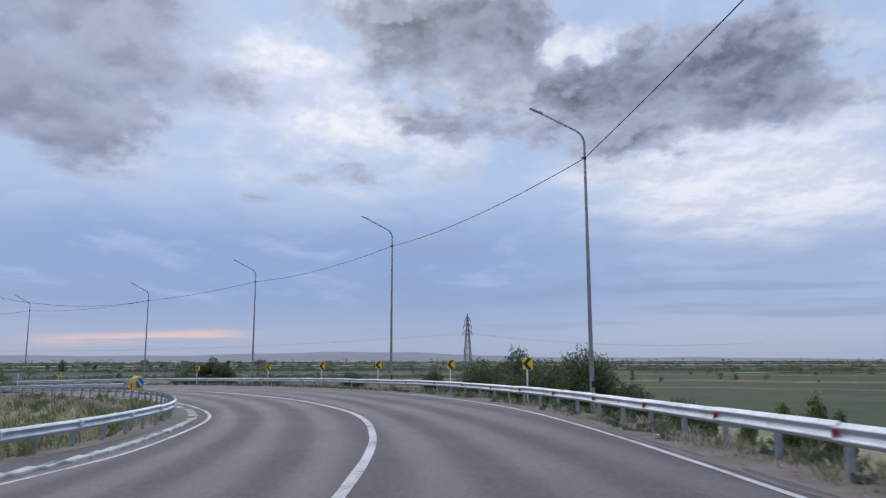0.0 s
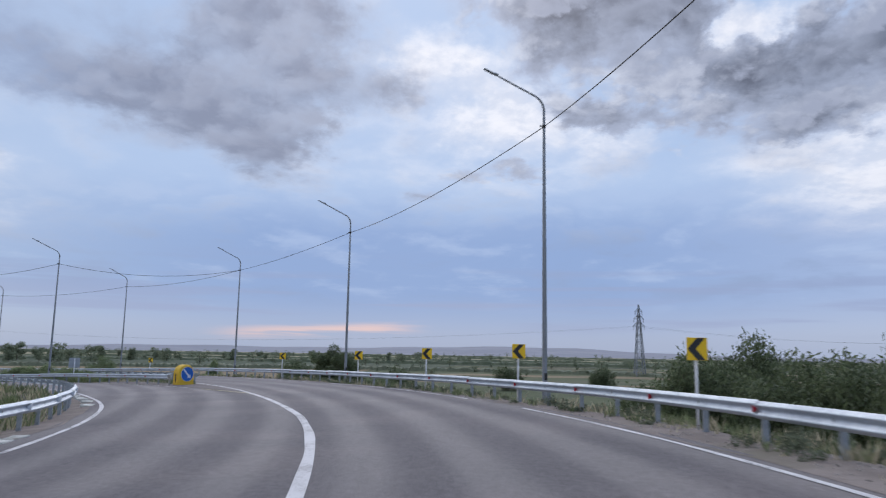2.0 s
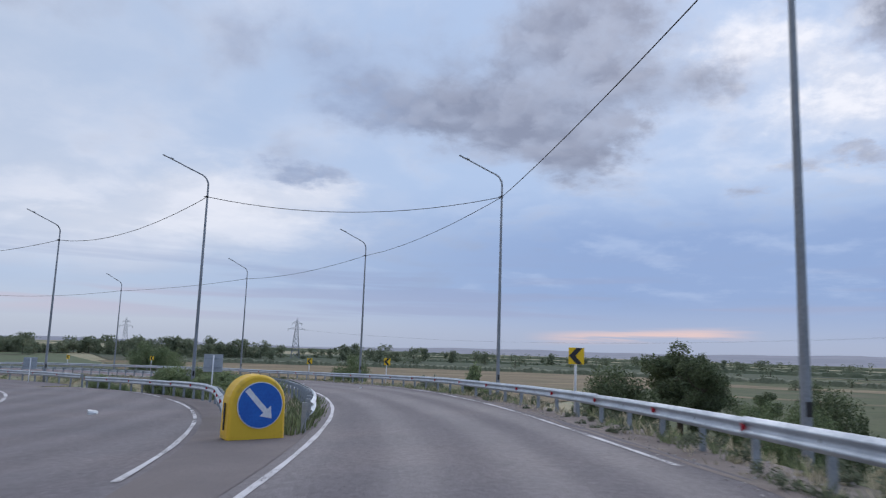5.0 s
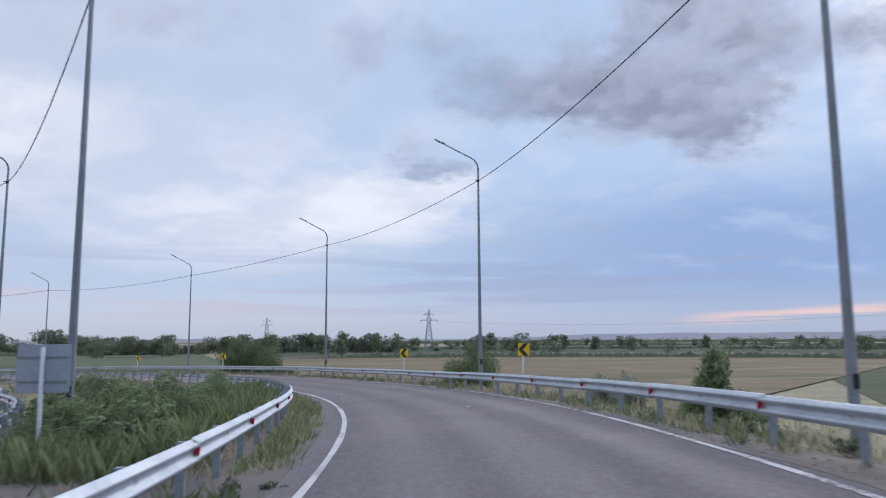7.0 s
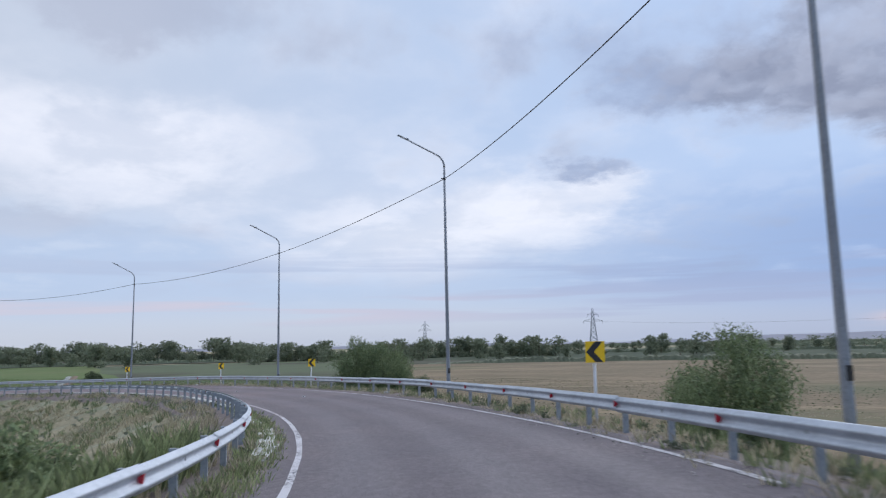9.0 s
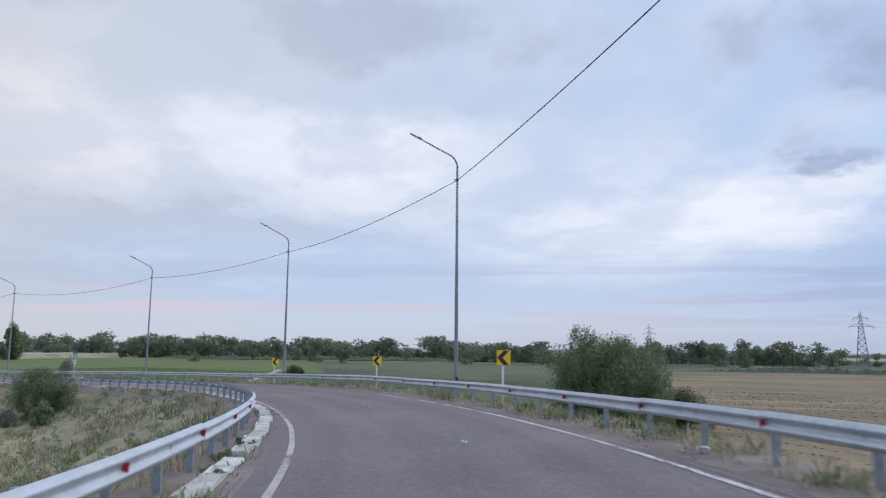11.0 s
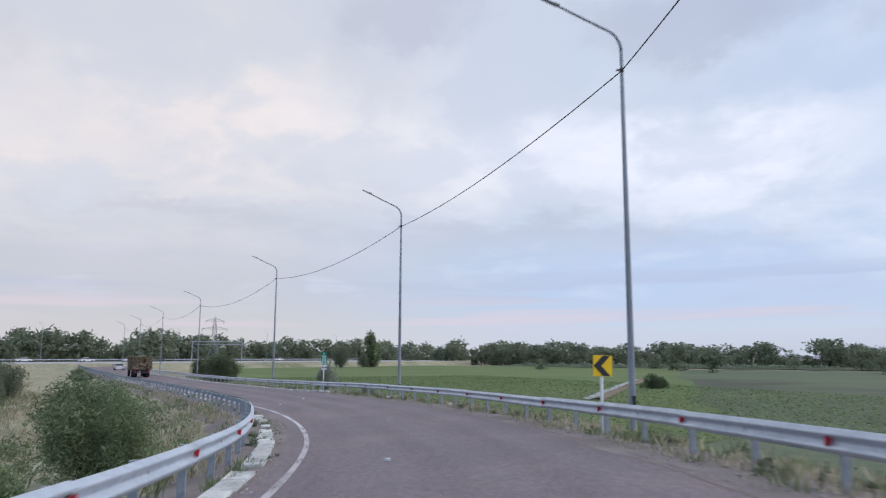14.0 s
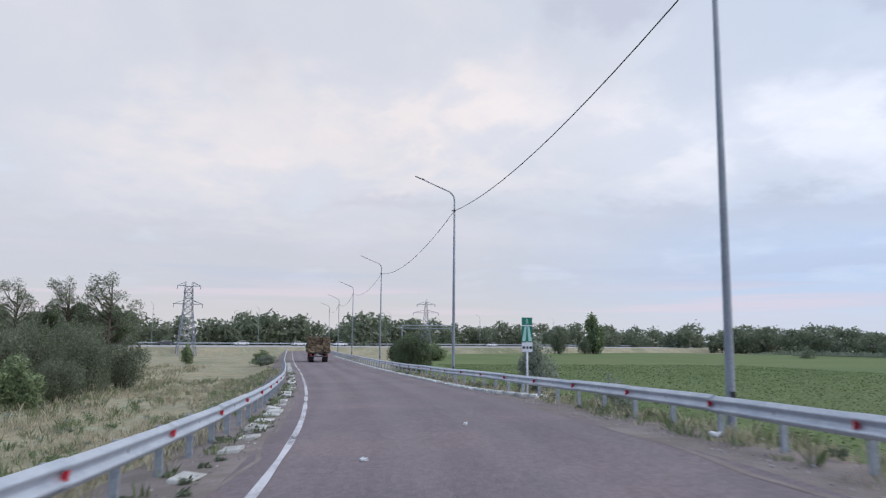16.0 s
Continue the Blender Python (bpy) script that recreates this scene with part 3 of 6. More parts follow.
def mottle(m):
    """Ochre bare earth and grey-green herbs in patches a few metres wide."""
    nt = m.node_tree
    bsdf = nt.nodes["Principled BSDF"]
    pos = node(nt, "ShaderNodeNewGeometry").outputs["Position"]
    col = bsdf.inputs["Base Color"].links[0].from_socket
    col = mix(nt, span(nt, noise_tex(nt, pos, 0.30, 6.0, 0.65, 0.6), 0.55, 0.68, 0.0, 0.8), col, (0.42, 0.325, 0.205))
    herbs = mix(nt, span(nt, noise_tex(nt, pos, 1.7, 4.0), 0.40, 0.62), (0.225, 0.240, 0.155), (0.37, 0.375, 0.28))
    col = mix(nt, span(nt, noise_tex(nt, pos, 0.42, 6.0, 0.68, 0.8), 0.50, 0.60, 0.0, 0.85), col, herbs)
    nt.links.new(col, bsdf.inputs["Base Color"])


mottle(GRASS)


def build_ground():
    xs, ys = spaced(-270, 45, 1.5, 4200), spaced(-70, 150, 1.5, 4200)
    gx, gy = np.meshgrid(xs, ys)
    z = ground_height(gx.ravel(), gy.ravel())
    verts = np.stack([gx.ravel(), gy.ravel(), z], 1)
    w, h = len(xs), len(ys)
    faces = [(j * w + i, j * w + i + 1, (j + 1) * w + i + 1, (j + 1) * w + i) for j in range(h - 1) for i in range(w - 1)]
    ob = new("ground", mesh_of("ground", verts, faces, GRASS, smooth=True))
    return tagged(ob, "dry grassy plain with road embankments", "ground", kind="structure")


build_ground()


# ---------------------------------------------------------------- carriageway, verges, lines
def left_edge(s):
    """Left limit of the asphalt of the ramp."""
    if s < 62:
        return inner_rail(s) + 0.55
    return left_line(s) - 0.55 if s > 90 else left_line(s) - 0.35


def right_edge(s):
    return right_line(s) + 0.45


def strip(name, way, stations, offsets, mat, label, category, smooth=True):
    v, f = ribbon(way, stations, offsets)
    me = mesh_of(name, v, f, mat, smooth=smooth)
    flat = [(d, s) for s in stations for d, h in offsets(s)]
    layer = me.uv_layers.new(name="along")
    for loop in me.loops:
        layer.data[loop.index].uv = flat[loop.vertex_index]
    return tagged(new(name, me), label, category, kind="structure")


main = steps(-40, 420, 2.0)
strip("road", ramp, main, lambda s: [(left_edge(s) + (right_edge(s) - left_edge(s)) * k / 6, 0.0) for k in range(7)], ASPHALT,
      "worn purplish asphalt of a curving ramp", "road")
# from the fork on the branch carries on to the left
strip("road", ramp, steps(58, 120, 2.0), lambda s: [(inner_rail(s) + 0.55 + (fork_line(s) + 0.3 - inner_rail(s) - 0.55) * k / 4, -0.006) for k in range(5)],
      ASPHALT, "worn asphalt of the branch that bends away", "road")
strip("road", branch, steps(120, 204, 2.0), lambda s: [(-3.9 + 7.6 * k / 4, -0.02) for k in range(5)], ASPHALT, "worn asphalt of the branch that bends away", "road")


def jitter(s, seed, amount):
    return amount * noise.noise(Vector((s * 0.35, seed, 0.0)))


strip("verge", ramp, steps(-40, 420, 1.5),
      lambda s: [(right_edge(s) - 0.25 + jitter(s, 1, 0.35), 0.004), (right_edge(s) + 0.5 * (right_rail(s) - right_edge(s)), -0.02 + jitter(s, 2, 0.05)),
                 (right_rail(s) + 0.1, -0.04 + jitter(s, 3, 0.08)), (right_rail(s) + 0.9, -0.14 + jitter(s, 4, 0.12)), (right_rail(s) + 2.0, -0.75)],
      DUST, "dusty gravel verge with litter and dry weeds", "verge")
strip("verge", ramp, steps(84, 420, 1.5),
      lambda s: [(left_rail(s) - 2.0, -0.75), (left_rail(s) - 0.9, -0.18 + jitter(s, 6, 0.1)), (left_rail(s) - 0.1, -0.05 + jitter(s, 7, 0.05)),
                 (left_edge(s) + 0.12 + jitter(s, 8, 0.2), 0.004)], DUST, "dusty verge below the rail", "verge")
strip("verge", ramp, steps(-40, 118, 1.5),
      lambda s: [(inner_rail(s) - 2.0, -0.75), (inner_rail(s) - 0.9, -0.16 + jitter(s, 9, 0.1)), (inner_rail(s) - 0.1, -0.04 + jitter(s, 10, 0.05)),
                 (inner_rail(s) + 0.65 + jitter(s, 11, 0.15), 0.006)], DUST, "dusty verge on the inside of the bend", "verge")
# the island between the two roads
strip("island", ramp, steps(62.05, 118, 1.5),
      lambda s: [(min(fork_line(s) + 0.2, left_edge(s) - 0.2) + (left_edge(s) + 0.1 - min(fork_line(s) + 0.2, left_edge(s) - 0.2)) * k / 5,
                  0.007 - 0.35 * smooth01((s - 88) / 24) * math.sin(math.pi * k / 5)) for k in range(6)], DUSTY_ASPHALT, "dusty island of the fork", "island")


def painted(name, way, a, b, offset, width, label, gaps=(), worn=1e9, paint=None):
    for lo, hi in gaps or ((a, b),):
        strip(name, way, steps(lo, hi, 1.0), lambda s: [(offset(s) - width / 2 + jitter(s, 20, 0.03), 0.008), (offset(s) + width / 2 + jitter(s, 21, 0.03), 0.008)],
              paint or (LINE if lo < worn else LINE_WORN), label, "road marking", smooth=False)


painted("road_marking", ramp, -40, 62, middle_line, 0.20, "thick white line between two lanes")
painted("road_marking", ramp, -40, 0, right_line, 0.12, "worn white edge line", gaps=((-40, 47), (52, 71), (74, 118), (120, 170)), worn=50)
painted("road_marking", ramp, 62, 0, left_line, 0.11, "white edge line by the island", gaps=((62, 104),))
painted("road_marking", ramp, 104, 138, left_line, 0.12, "white edge line by the rail", paint=LINE)
painted("road_marking", ramp, 138, 194, left_line, 0.12, "faded pinkish edge line by the kerb", paint=LINE_FAINT)
painted("road_marking", ramp, 194, 420, left_line, 0.13, "worn white edge line by the kerb", paint=LINE_WORN)
painted("road_marking", ramp, 62, 118, fork_line, 0.11, "white edge line of the branch", gaps=((73, 99), (101, 118)), worn=50)
painted("road_marking", ramp, 62, 70, fork_line, 0.13, "worn yellow line at the fork", paint=LINE_YELLOW)
painted("road_marking", ramp, -40, 118, inner_line, 0.14, "white edge line on the inside of the bend")


# ---------------------------------------------------------------- guardrails
def beam_profile():
    """Cross-section of a corrugated beam: outward, up."""
    half = [(0.0, 0.155), (0.012, 0.152), (0.020, 0.135), (0.075, 0.105), (0.083, 0.085), (0.075, 0.062), (0.018, 0.030), (0.010, 0.0)]
    return half + [(d, -h) for d, h in half[-2::-1]]


SECTION = beam_profile()
bm_post = bmesh.new()
box(bm_post, (0.11, 0.065, 0.95), Matrix.Translation((0, 0, 0.195)), 0.008)
POST_MESH = bpy.data.meshes.new("post")
bm_post.to_mesh(POST_MESH)
bm_post.free()
POST_MESH.materials.append(POST)
bm_block = bmesh.new()
box(bm_block, (0.10, 0.06, 0.16), Matrix.Translation((0, 0, 0.56)), 0.006)
BLOCK_MESH = bpy.data.meshes.new("spacer")
bm_block.to_mesh(BLOCK_MESH)
bm_block.free()
BLOCK_MESH.materials.append(POST)
bm_ref = bmesh.new()
plate(bm_ref, [(-0.05, -0.06), (0.035, -0.05), (0.05, 0.05), (-0.05, 0.06)], 0.03)
REF_RED = bpy.data.meshes.new("reflector")
bm_ref.to_mesh(REF_RED)
REF_RED.materials.append(RED)
REF_WHITE = bpy.data.meshes.new("reflector_white")
bm_ref.to_mesh(REF_WHITE)
bm_ref.free()
REF_WHITE.materials.append(material("white_reflector", (0.90, 0.91, 0.92), (0.84, 0.85, 0.86), 0.3, 5.0, 40.0, 0.0))


def guardrail(way, a, b, offset, face, label, reflector, top=0.72):
    """A steel beam on posts every two metres. face: -1 where the traffic runs on the lower-offset side, else 1."""
    rail = thing("guardrail", label, "guardrail", at=Matrix.Translation(way.at(a, offset(a))))
    base = way.at(a, offset(a))
    centre = top - 0.156
    n = int((b - a) / 4)
    for i in range(n):
        lo, hi = a + 4 * i, min(a + 4 * i + 4.12, b)
        sag = 0.012 * math.sin(i * 1.7) + 0.008 * math.sin(i * 0.61)
        st = steps(lo, hi, 1.03)
        verts, faces = [], []
        for s in st:
            verts += [way.at(s, offset(s) + face * (0.06 + p + (0.003 if i % 2 else 0.0)), centre + q + sag) - base for p, q in SECTION]
            # the inner skin
            verts += [way.at(s, offset(s) + face * (0.056 + p + (0.003 if i % 2 else 0.0)), centre + q + sag) - base for p, q in SECTION]
        m = len(SECTION)
        for j in range(len(st) - 1):
            for k in range(m - 1):
                p = j * 2 * m + k
                q = p + 2 * m
                faces.append((p, p + 1, q + 1, q) if face > 0 else (p, q, q + 1, p + 1))
                faces.append((p + m, q + m, q + m + 1, p + m + 1) if face > 0 else (p + m, p + m + 1, q + m + 1, q + m))
        child("beam", mesh_of("beam", verts, faces, STEEL, smooth=True), rail)
    for i in range(int((b - a) / 2) + 1):
        s = a + 2 * i + 0.06
        turn_z = Matrix.Rotation(radians(way.yaw(s)), 4, "Z")
        lean = Matrix.Rotation(0.02 * math.sin(i * 2.3), 4, "X") @ Matrix.Rotation(0.02 * math.sin(i * 1.1), 4, "Y")
        child("post", POST_MESH, rail, m=Matrix.Translation(way.at(s, offset(s) - face * 0.07) - base) @ turn_z @ lean)
        child("spacer", BLOCK_MESH, rail, m=Matrix.Translation(way.at(s, offset(s) + face * 0.03) - base) @ turn_z)
        if reflector and i % 2 == 0 and i > 0:
            side = radians(way.yaw(s))
            child("reflector", reflector, rail, m=Matrix.Translation(way.at(s, offset(s) + face * 0.10, centre) - base) @ Matrix.Rotation(side, 4, "Z") @ Matrix.Scale(1.8 if reflector is REF_WHITE else 1.0, 4))
    return rail


guardrail(ramp, -38, 418, right_rail, -1, "long galvanised steel guardrail with red reflectors", REF_RED)
guardrail(ramp, 80, 416, left_rail, 1, "galvanised steel guardrail with red reflectors by a broken kerb", REF_RED, top=0.70)
guardrail(ramp, -38, 118, inner_rail, 1, "galvanised steel guardrail with white reflectors on the inside of the bend", REF_WHITE, top=0.70)
guardrail(ramp, 80, 120, fork_rail, -1, "galvanised steel guardrail curving away at the fork", REF_RED, top=0.70)
guardrail(branch, 120, 200, lambda s: 4.1, -1, "galvanised steel guardrail along the branch", REF_RED, top=0.70)


# ---------------------------------------------------------------- street lamps and the cable between them
def lamp_meshes(height):
    """Tapered pole with a curved arm and a slim head; the arm points to -x."""
    top = height - 1.55
    bm = bmesh.new()
    tube(bm, [(0, 0, -0.6), (0, 0, 0.3), (0, 0, top * 0.5), (0, 0, top)], [0.105, 0.10, 0.078, 0.052], 12)
    pole = bm
    bm = bmesh.new()
    pts, rad = [], []
    for k in range(11):
        t = k / 10
        a = t * radians(67)
        pts.append((-0.64 * (1 - math.cos(a)), 0, top + 0.64 * math.sin(a)))
        rad.append(0.05 - 0.012 * t)
    x0, _, z0 = pts[-1]
    pts += [(x0 - 0.8, 0, z0 + 0.32), (x0 - 1.62, 0, z0 + 0.66)]
    rad += [0.036, 0.032]
    tube(bm, pts, rad, 10)
    arm, tip = bm, pts[-1]
    bm = bmesh.new()
    tilt = Matrix.Rotation(radians(21), 4, "Y")
    box(bm, (0.54, 0.15, 0.04), Matrix.Translation((tip[0] - 0.22, 0, tip[2] + 0.085)) @ tilt, 0.018)
    box(bm, (0.18, 0.10, 0.05), Matrix.Translation((tip[0] + 0.03, 0, tip[2] + 0.03)) @ tilt, 0.02)
    head = bm
    bm = bmesh.new()
    box(bm, (0.10, 0.05, 0.26), Matrix.Translation((0.0, -0.10, 0.98)), 0.012)
    hatch = bm
    bm = bmesh.new()
    tube(bm, [(0, 0, top - 0.68), (0, 0, top - 0.56)], [0.066, 0.066], 10)
    box(bm, (0.16, 0.05, 0.05), Matrix.Translation((-0.10, -0.02, top - 0.62)), 0.01)
    clamp = bm
    return pole, arm, head, hatch, clamp


def lamp(at, yaw, height=12.75, label="tall grey steel street lamp with a curved single arm"):
    ob = thing("street_lamp", label, "street lamp", "lamps along the ramp", at=Matrix.Translation(at) @ Matrix.Rotation(yaw, 4, "Z"))
    for name, bm, mat in zip(("pole", "arm", "luminaire", "hatch", "clamp"), lamp_meshes(height), (POLE, POLE, POLE, BLACK, BLACK)):
        part(name, bm, mat, ob, smooth=name in ("pole", "arm"))
    return ob


# x, y and the height of the cable clamp of each lamp
LAMPS = [(6.14, 30.25, 10.10), (-3.76, 52.97, 9.83), (-19.18, 73.60, 9.41), (-37.38, 91.59, 8.95), (-59.62, 104.35, 8.55), (-83.31, 110.04, 7.91),
         (-108.03, 108.84, 7.04), (-132.80, 100.90, 6.44), (-152.90, 87.29, 5.83), (-174.41, 67.44, 5.32)]
FAR_LAMPS = [(-204.35, 39.2, 5.1), (-228.9, 14.9, 4.85), (-253.5, -9.0, 4.8), (-278.0, -33.0, 4.8)]
BRANCH_LAMPS = [(-50.70, 82.37, 8.59), (-73.7, 85.0, 8.1), (-97.3, 77.5, 7.6)]
CLAMP_DROP = 2.17


def toward_road(way, x, y):
    s, _ = way.locate(np.array([x]), np.array([y]))
    return radians(way.yaw(float(s[0])))


first = None
clamps = []
for x, y, z in LAMPS + FAR_LAMPS:
    foot = Vector((x, y, z + CLAMP_DROP - 12.75))
    m = Matrix.Translation(foot) @ Matrix.Rotation(toward_road(ramp, x, y), 4, "Z")
    if first is None:
        first = lamp(foot, toward_road(ramp, x, y))
    else:
        copy_thing(first, m)
    clamps.append(Vector((x, y, z)))
for x, y, z in BRANCH_LAMPS:
    foot = Vector((x, y, z + CLAMP_DROP - 12.75))
    copy_thing(first, Matrix.Translation(foot) @ Matrix.Rotation(radians(62 if x > -60 else 84 if x > -90 else 104), 4, "Z"))


def cable(a, b, sag=0.9, r=0.019, name="overhead_cable", label="thin black cable slung between lamp poles", mat=None):
    bm = bmesh.new()
    pts = [a.lerp(b, t) - Vector((0, 0, 4 * sag * t * (1 - t))) for t in (k / 16 for k in range(17))]
    tube(bm, pts, [r] * 17, 5)
    me = bpy.data.meshes.new(name)
    bm.to_mesh(me)
    bm.free()
    me.materials.append(mat or CABLE)
    return tagged(new(name, me), label, "cable", "cables")


behind = Vector((8.3, 6.2, 10.5))
line = [behind] + clamps
for a, b, sag in zip(line, line[1:], (0.12, 0.45, 0.45, 0.22, 0.45, 0.45, 0.22, 0.45, 0.45, 0.80, 1.1, 1.0, 1.0, 1.0)):
    cable(a, b, sag)
bl = [clamps[3]] + [Vector(q) for q in BRANCH_LAMPS] + [Vector((-117.0, 64.0, 7.2))]
for a, b in zip(bl, bl[1:]):
    cable(a, b, 0.85)
copy_thing(first, Matrix.Translation((8.3, 6.2, 10.5 + CLAMP_DROP - 12.75)) @ Matrix.Rotation(radians(0), 4, "Z"))


# ---------------------------------------------------------------- chevron signs
def chevron_sign(s, d, top=1.93, size=0.5, way=ramp, tilt=0.0):
    foot = way.at(s, d, -0.25)
    yaw = way.yaw(s)
    ob = thing("chevron_sign", "square yellow chevron sign on a white post behind the rail", "road sign", "chevron signs on the bend",
               at=Matrix.Translation(foot) @ Matrix.Rotation(radians(yaw + 4), 4, "Z") @ Matrix.Rotation(tilt, 4, "Y"))
    high = top + 0.25 - bank(s, d)
    bm = bmesh.new()
    tube(bm, [(0, 0.03, -0.2), (0, 0.03, high - 0.05)], [0.036, 0.036], 10)
    part("post", bm, WHITE, ob, smooth=True)
    h = size / 2
    m = Matrix.Translation((0, -0.03, high - h))
    bm = bmesh.new()
    box(bm, (size, 0.022, size), m, 0.006)
    board = part("board", bm, YELLOW, ob)
    bm = bmesh.new()
    q = h * 0.97
    plate(bm, [(-q, 0.0), (-q * 0.02, q), (q * 0.80, q), (-q * 0.16, 0.0), (q * 0.80, -q), (-q * 0.02, -q)], 0.004, m @ Matrix.Translation((0, -0.0155, 0)))
    part("chevron", bm, INK, board)
    bm = bmesh.new()
    box(bm, (size * 0.8, 0.02, 0.03), m @ Matrix.Translation((0, 0.025, h * 0.5)), 0.003)
    box(bm, (size * 0.8, 0.02, 0.03), m @ Matrix.Translation((0, 0.025, -h * 0.5)), 0.003)
    part("bracket", bm, POST, ob)
    return ob


for s, d, top in ((31.5, 7.12, 2.13), (41.0, 6.99, 2.14), (50.3, 6.0, 2.16), (59.0, 5.22, 2.11), (69.0, 4.92, 2.09), (84.5, 5.16, 2.18), (115.0, 6.2, 2.03),
                  (128.5, 5.32, 2.06), (159.5, 4.95, 2.0), (175.0, 5.36, 1.95), (190.5, 5.24, 2.0)):
    chevron_sign(s, d, top, tilt=0.02 * math.sin(s))

# ---------------------------------------------------------------- more materials
LEAF = leafy(material("dark_green_leaves", (0.080, 0.108, 0.056), (0.150, 0.185, 0.098), 0.7, 1.2, 9.0, 0.0, island=0.35))
LEAF_OLIVE = leafy(material("olive_leaves", (0.165, 0.215, 0.108), (0.285, 0.345, 0.185), 0.75, 1.2, 9.0, 0.0, island=0.35))
# bush green made paler in its base colour to stand in for haze
LEAF_HAZED = leafy(material("haze_paled_leaves", (0.140, 0.164, 0.105), (0.225, 0.250, 0.168), 0.8, 1.2, 9.0, 0.0, island=0.25))
LEAF_WIND = leafy(material("green_willow_leaves", (0.130, 0.178, 0.088), (0.250, 0.305, 0.162), 0.7, 0.9, 9.0, 0.0, island=0.35))
LEAF_GREY = leafy(material("grey_green_leaves", (0.23, 0.26, 0.20), (0.34, 0.37, 0.30), 0.8, 1.2, 9.0, 0.0, island=0.25))
BARK = material("grey_brown_bark", (0.085, 0.068, 0.055), (0.14, 0.12, 0.10), 0.95, 3.0, 30.0, 0.6)
BLADE_DRY = leafy(material("dry_grass_blades", (0.44, 0.40, 0.29), (0.58, 0.53, 0.40), 0.9, 0.7, 6.0, 0.0, island=0.35))
BLADE_GREEN = leafy(material("green_grass_blades", (0.19, 0.235, 0.120), (0.30, 0.34, 0.20), 0.85, 0.5, 6.0, 0.0, island=0.35))
BLADE_OLIVE = leafy(material("pale_olive_blades", (0.26, 0.31, 0.155), (0.38, 0.42, 0.24), 0.85, 0.5, 6.0, 0.0, island=0.35))
STUBBLE = material("brown_stubble_field", (0.175, 0.140, 0.090), (0.265, 0.210, 0.140), 0.95, 0.06, 0.9, 0.3, third=(0.135, 0.138, 0.080), depth=0.1)


def streaked(m, bearing, pale, dark):
    """Long streaks of pale straw and dark regrowth along a bearing."""
    nt = m.node_tree
    bsdf = nt.nodes["Principled BSDF"]
    turned = node(nt, "ShaderNodeMapping")
    turned.inputs["Rotation"].default_value = (0.0, 0.0, -radians(bearing))
    nt.links.new(node(nt, "ShaderNodeNewGeometry").outputs["Position"], turned.inputs[0])
    long = node(nt, "ShaderNodeMapping")
    long.inputs["Scale"].default_value = (0.012, 0.16, 0.0)
    nt.links.new(turned.outputs[0], long.inputs[0])
    col = bsdf.inputs["Base Color"].links[0].from_socket
    f = noise_tex(nt, long.outputs[0], 1.0, 6.0, 0.65, 0.3)
    col = mix(nt, span(nt, f, 0.54, 0.66, 0.0, 0.75), col, pale)
    col = mix(nt, span(nt, f, 0.46, 0.36, 0.0, 0.65), col, dark)
    nt.links.new(col, bsdf.inputs["Base Color"])


streaked(STUBBLE, 58.0, (0.34, 0.27, 0.175), (0.135, 0.120, 0.075))
CROP = material("green_crop_field", (0.110, 0.155, 0.058), (0.160, 0.205, 0.088), 0.9, 0.05, 1.4, 0.5, third=(0.150, 0.178, 0.078), depth=0.15)
CROP_DARK = material("dull_green_crop_field", (0.105, 0.130, 0.078), (0.140, 0.165, 0.100), 0.9, 0.04, 1.2, 0.5, third=(0.085, 0.088, 0.062), depth=0.12)
FAR_GREEN = material("far_green_field", (0.060, 0.082, 0.052), (0.085, 0.105, 0.070), 0.95, 0.012, 0.3, 0.0, third=(0.105, 0.105, 0.075))
MEADOW = material("rough_green_meadow", (0.066, 0.086, 0.046), (0.112, 0.126, 0.072), 0.95, 0.05, 0.7, 0.4, third=(0.125, 0.120, 0.078), depth=0.12)
# the hills' blue-grey is air haze painted into the base colour
HILL = material("haze_tinted_hills", (0.25, 0.26, 0.31), (0.30, 0.31, 0.36), 1.0, 0.0015, 0.01, 0.0)
HAY = material("brown_hay", (0.125, 0.092, 0.062), (0.215, 0.165, 0.112), 0.95, 3.0, 26.0, 0.9, depth=0.05, per_object=0.25)
TYRE = material("rubber_tyre", (0.018, 0.018, 0.019), (0.035, 0.034, 0.034), 0.9, 6.0, 40.0, 0.2)
TRUCKP = material("dirty_truck_paint", (0.055, 0.045, 0.042), (0.11, 0.09, 0.08), 0.7, 2.0, 15.0, 0.2)
CARW = material("white_car_paint", (0.70, 0.71, 0.73), (0.64, 0.65, 0.67), 0.3, 2.0, 20.0, 0.0)
CARD = material("dark_car_paint", (0.035, 0.04, 0.05), (0.05, 0.055, 0.065), 0.3, 2.0, 20.0, 0.0)
GLASS = material("dark_car_glass", (0.02, 0.025, 0.03), (0.03, 0.035, 0.04), 0.1, 2.0, 20.0, 0.0)
EARTH = material("brown_earth", (0.17, 0.130, 0.095), (0.25, 0.195, 0.145), 0.95, 0.6, 8.0, 0.7, depth=0.06)
LITTER = material("white_litter", (0.75, 0.76, 0.78), (0.60, 0.61, 0.62), 0.6, 5.0, 30.0, 0.1)


def z_at(x, y):
    return float(ground_height(np.array([x]), np.array([y]))[0])


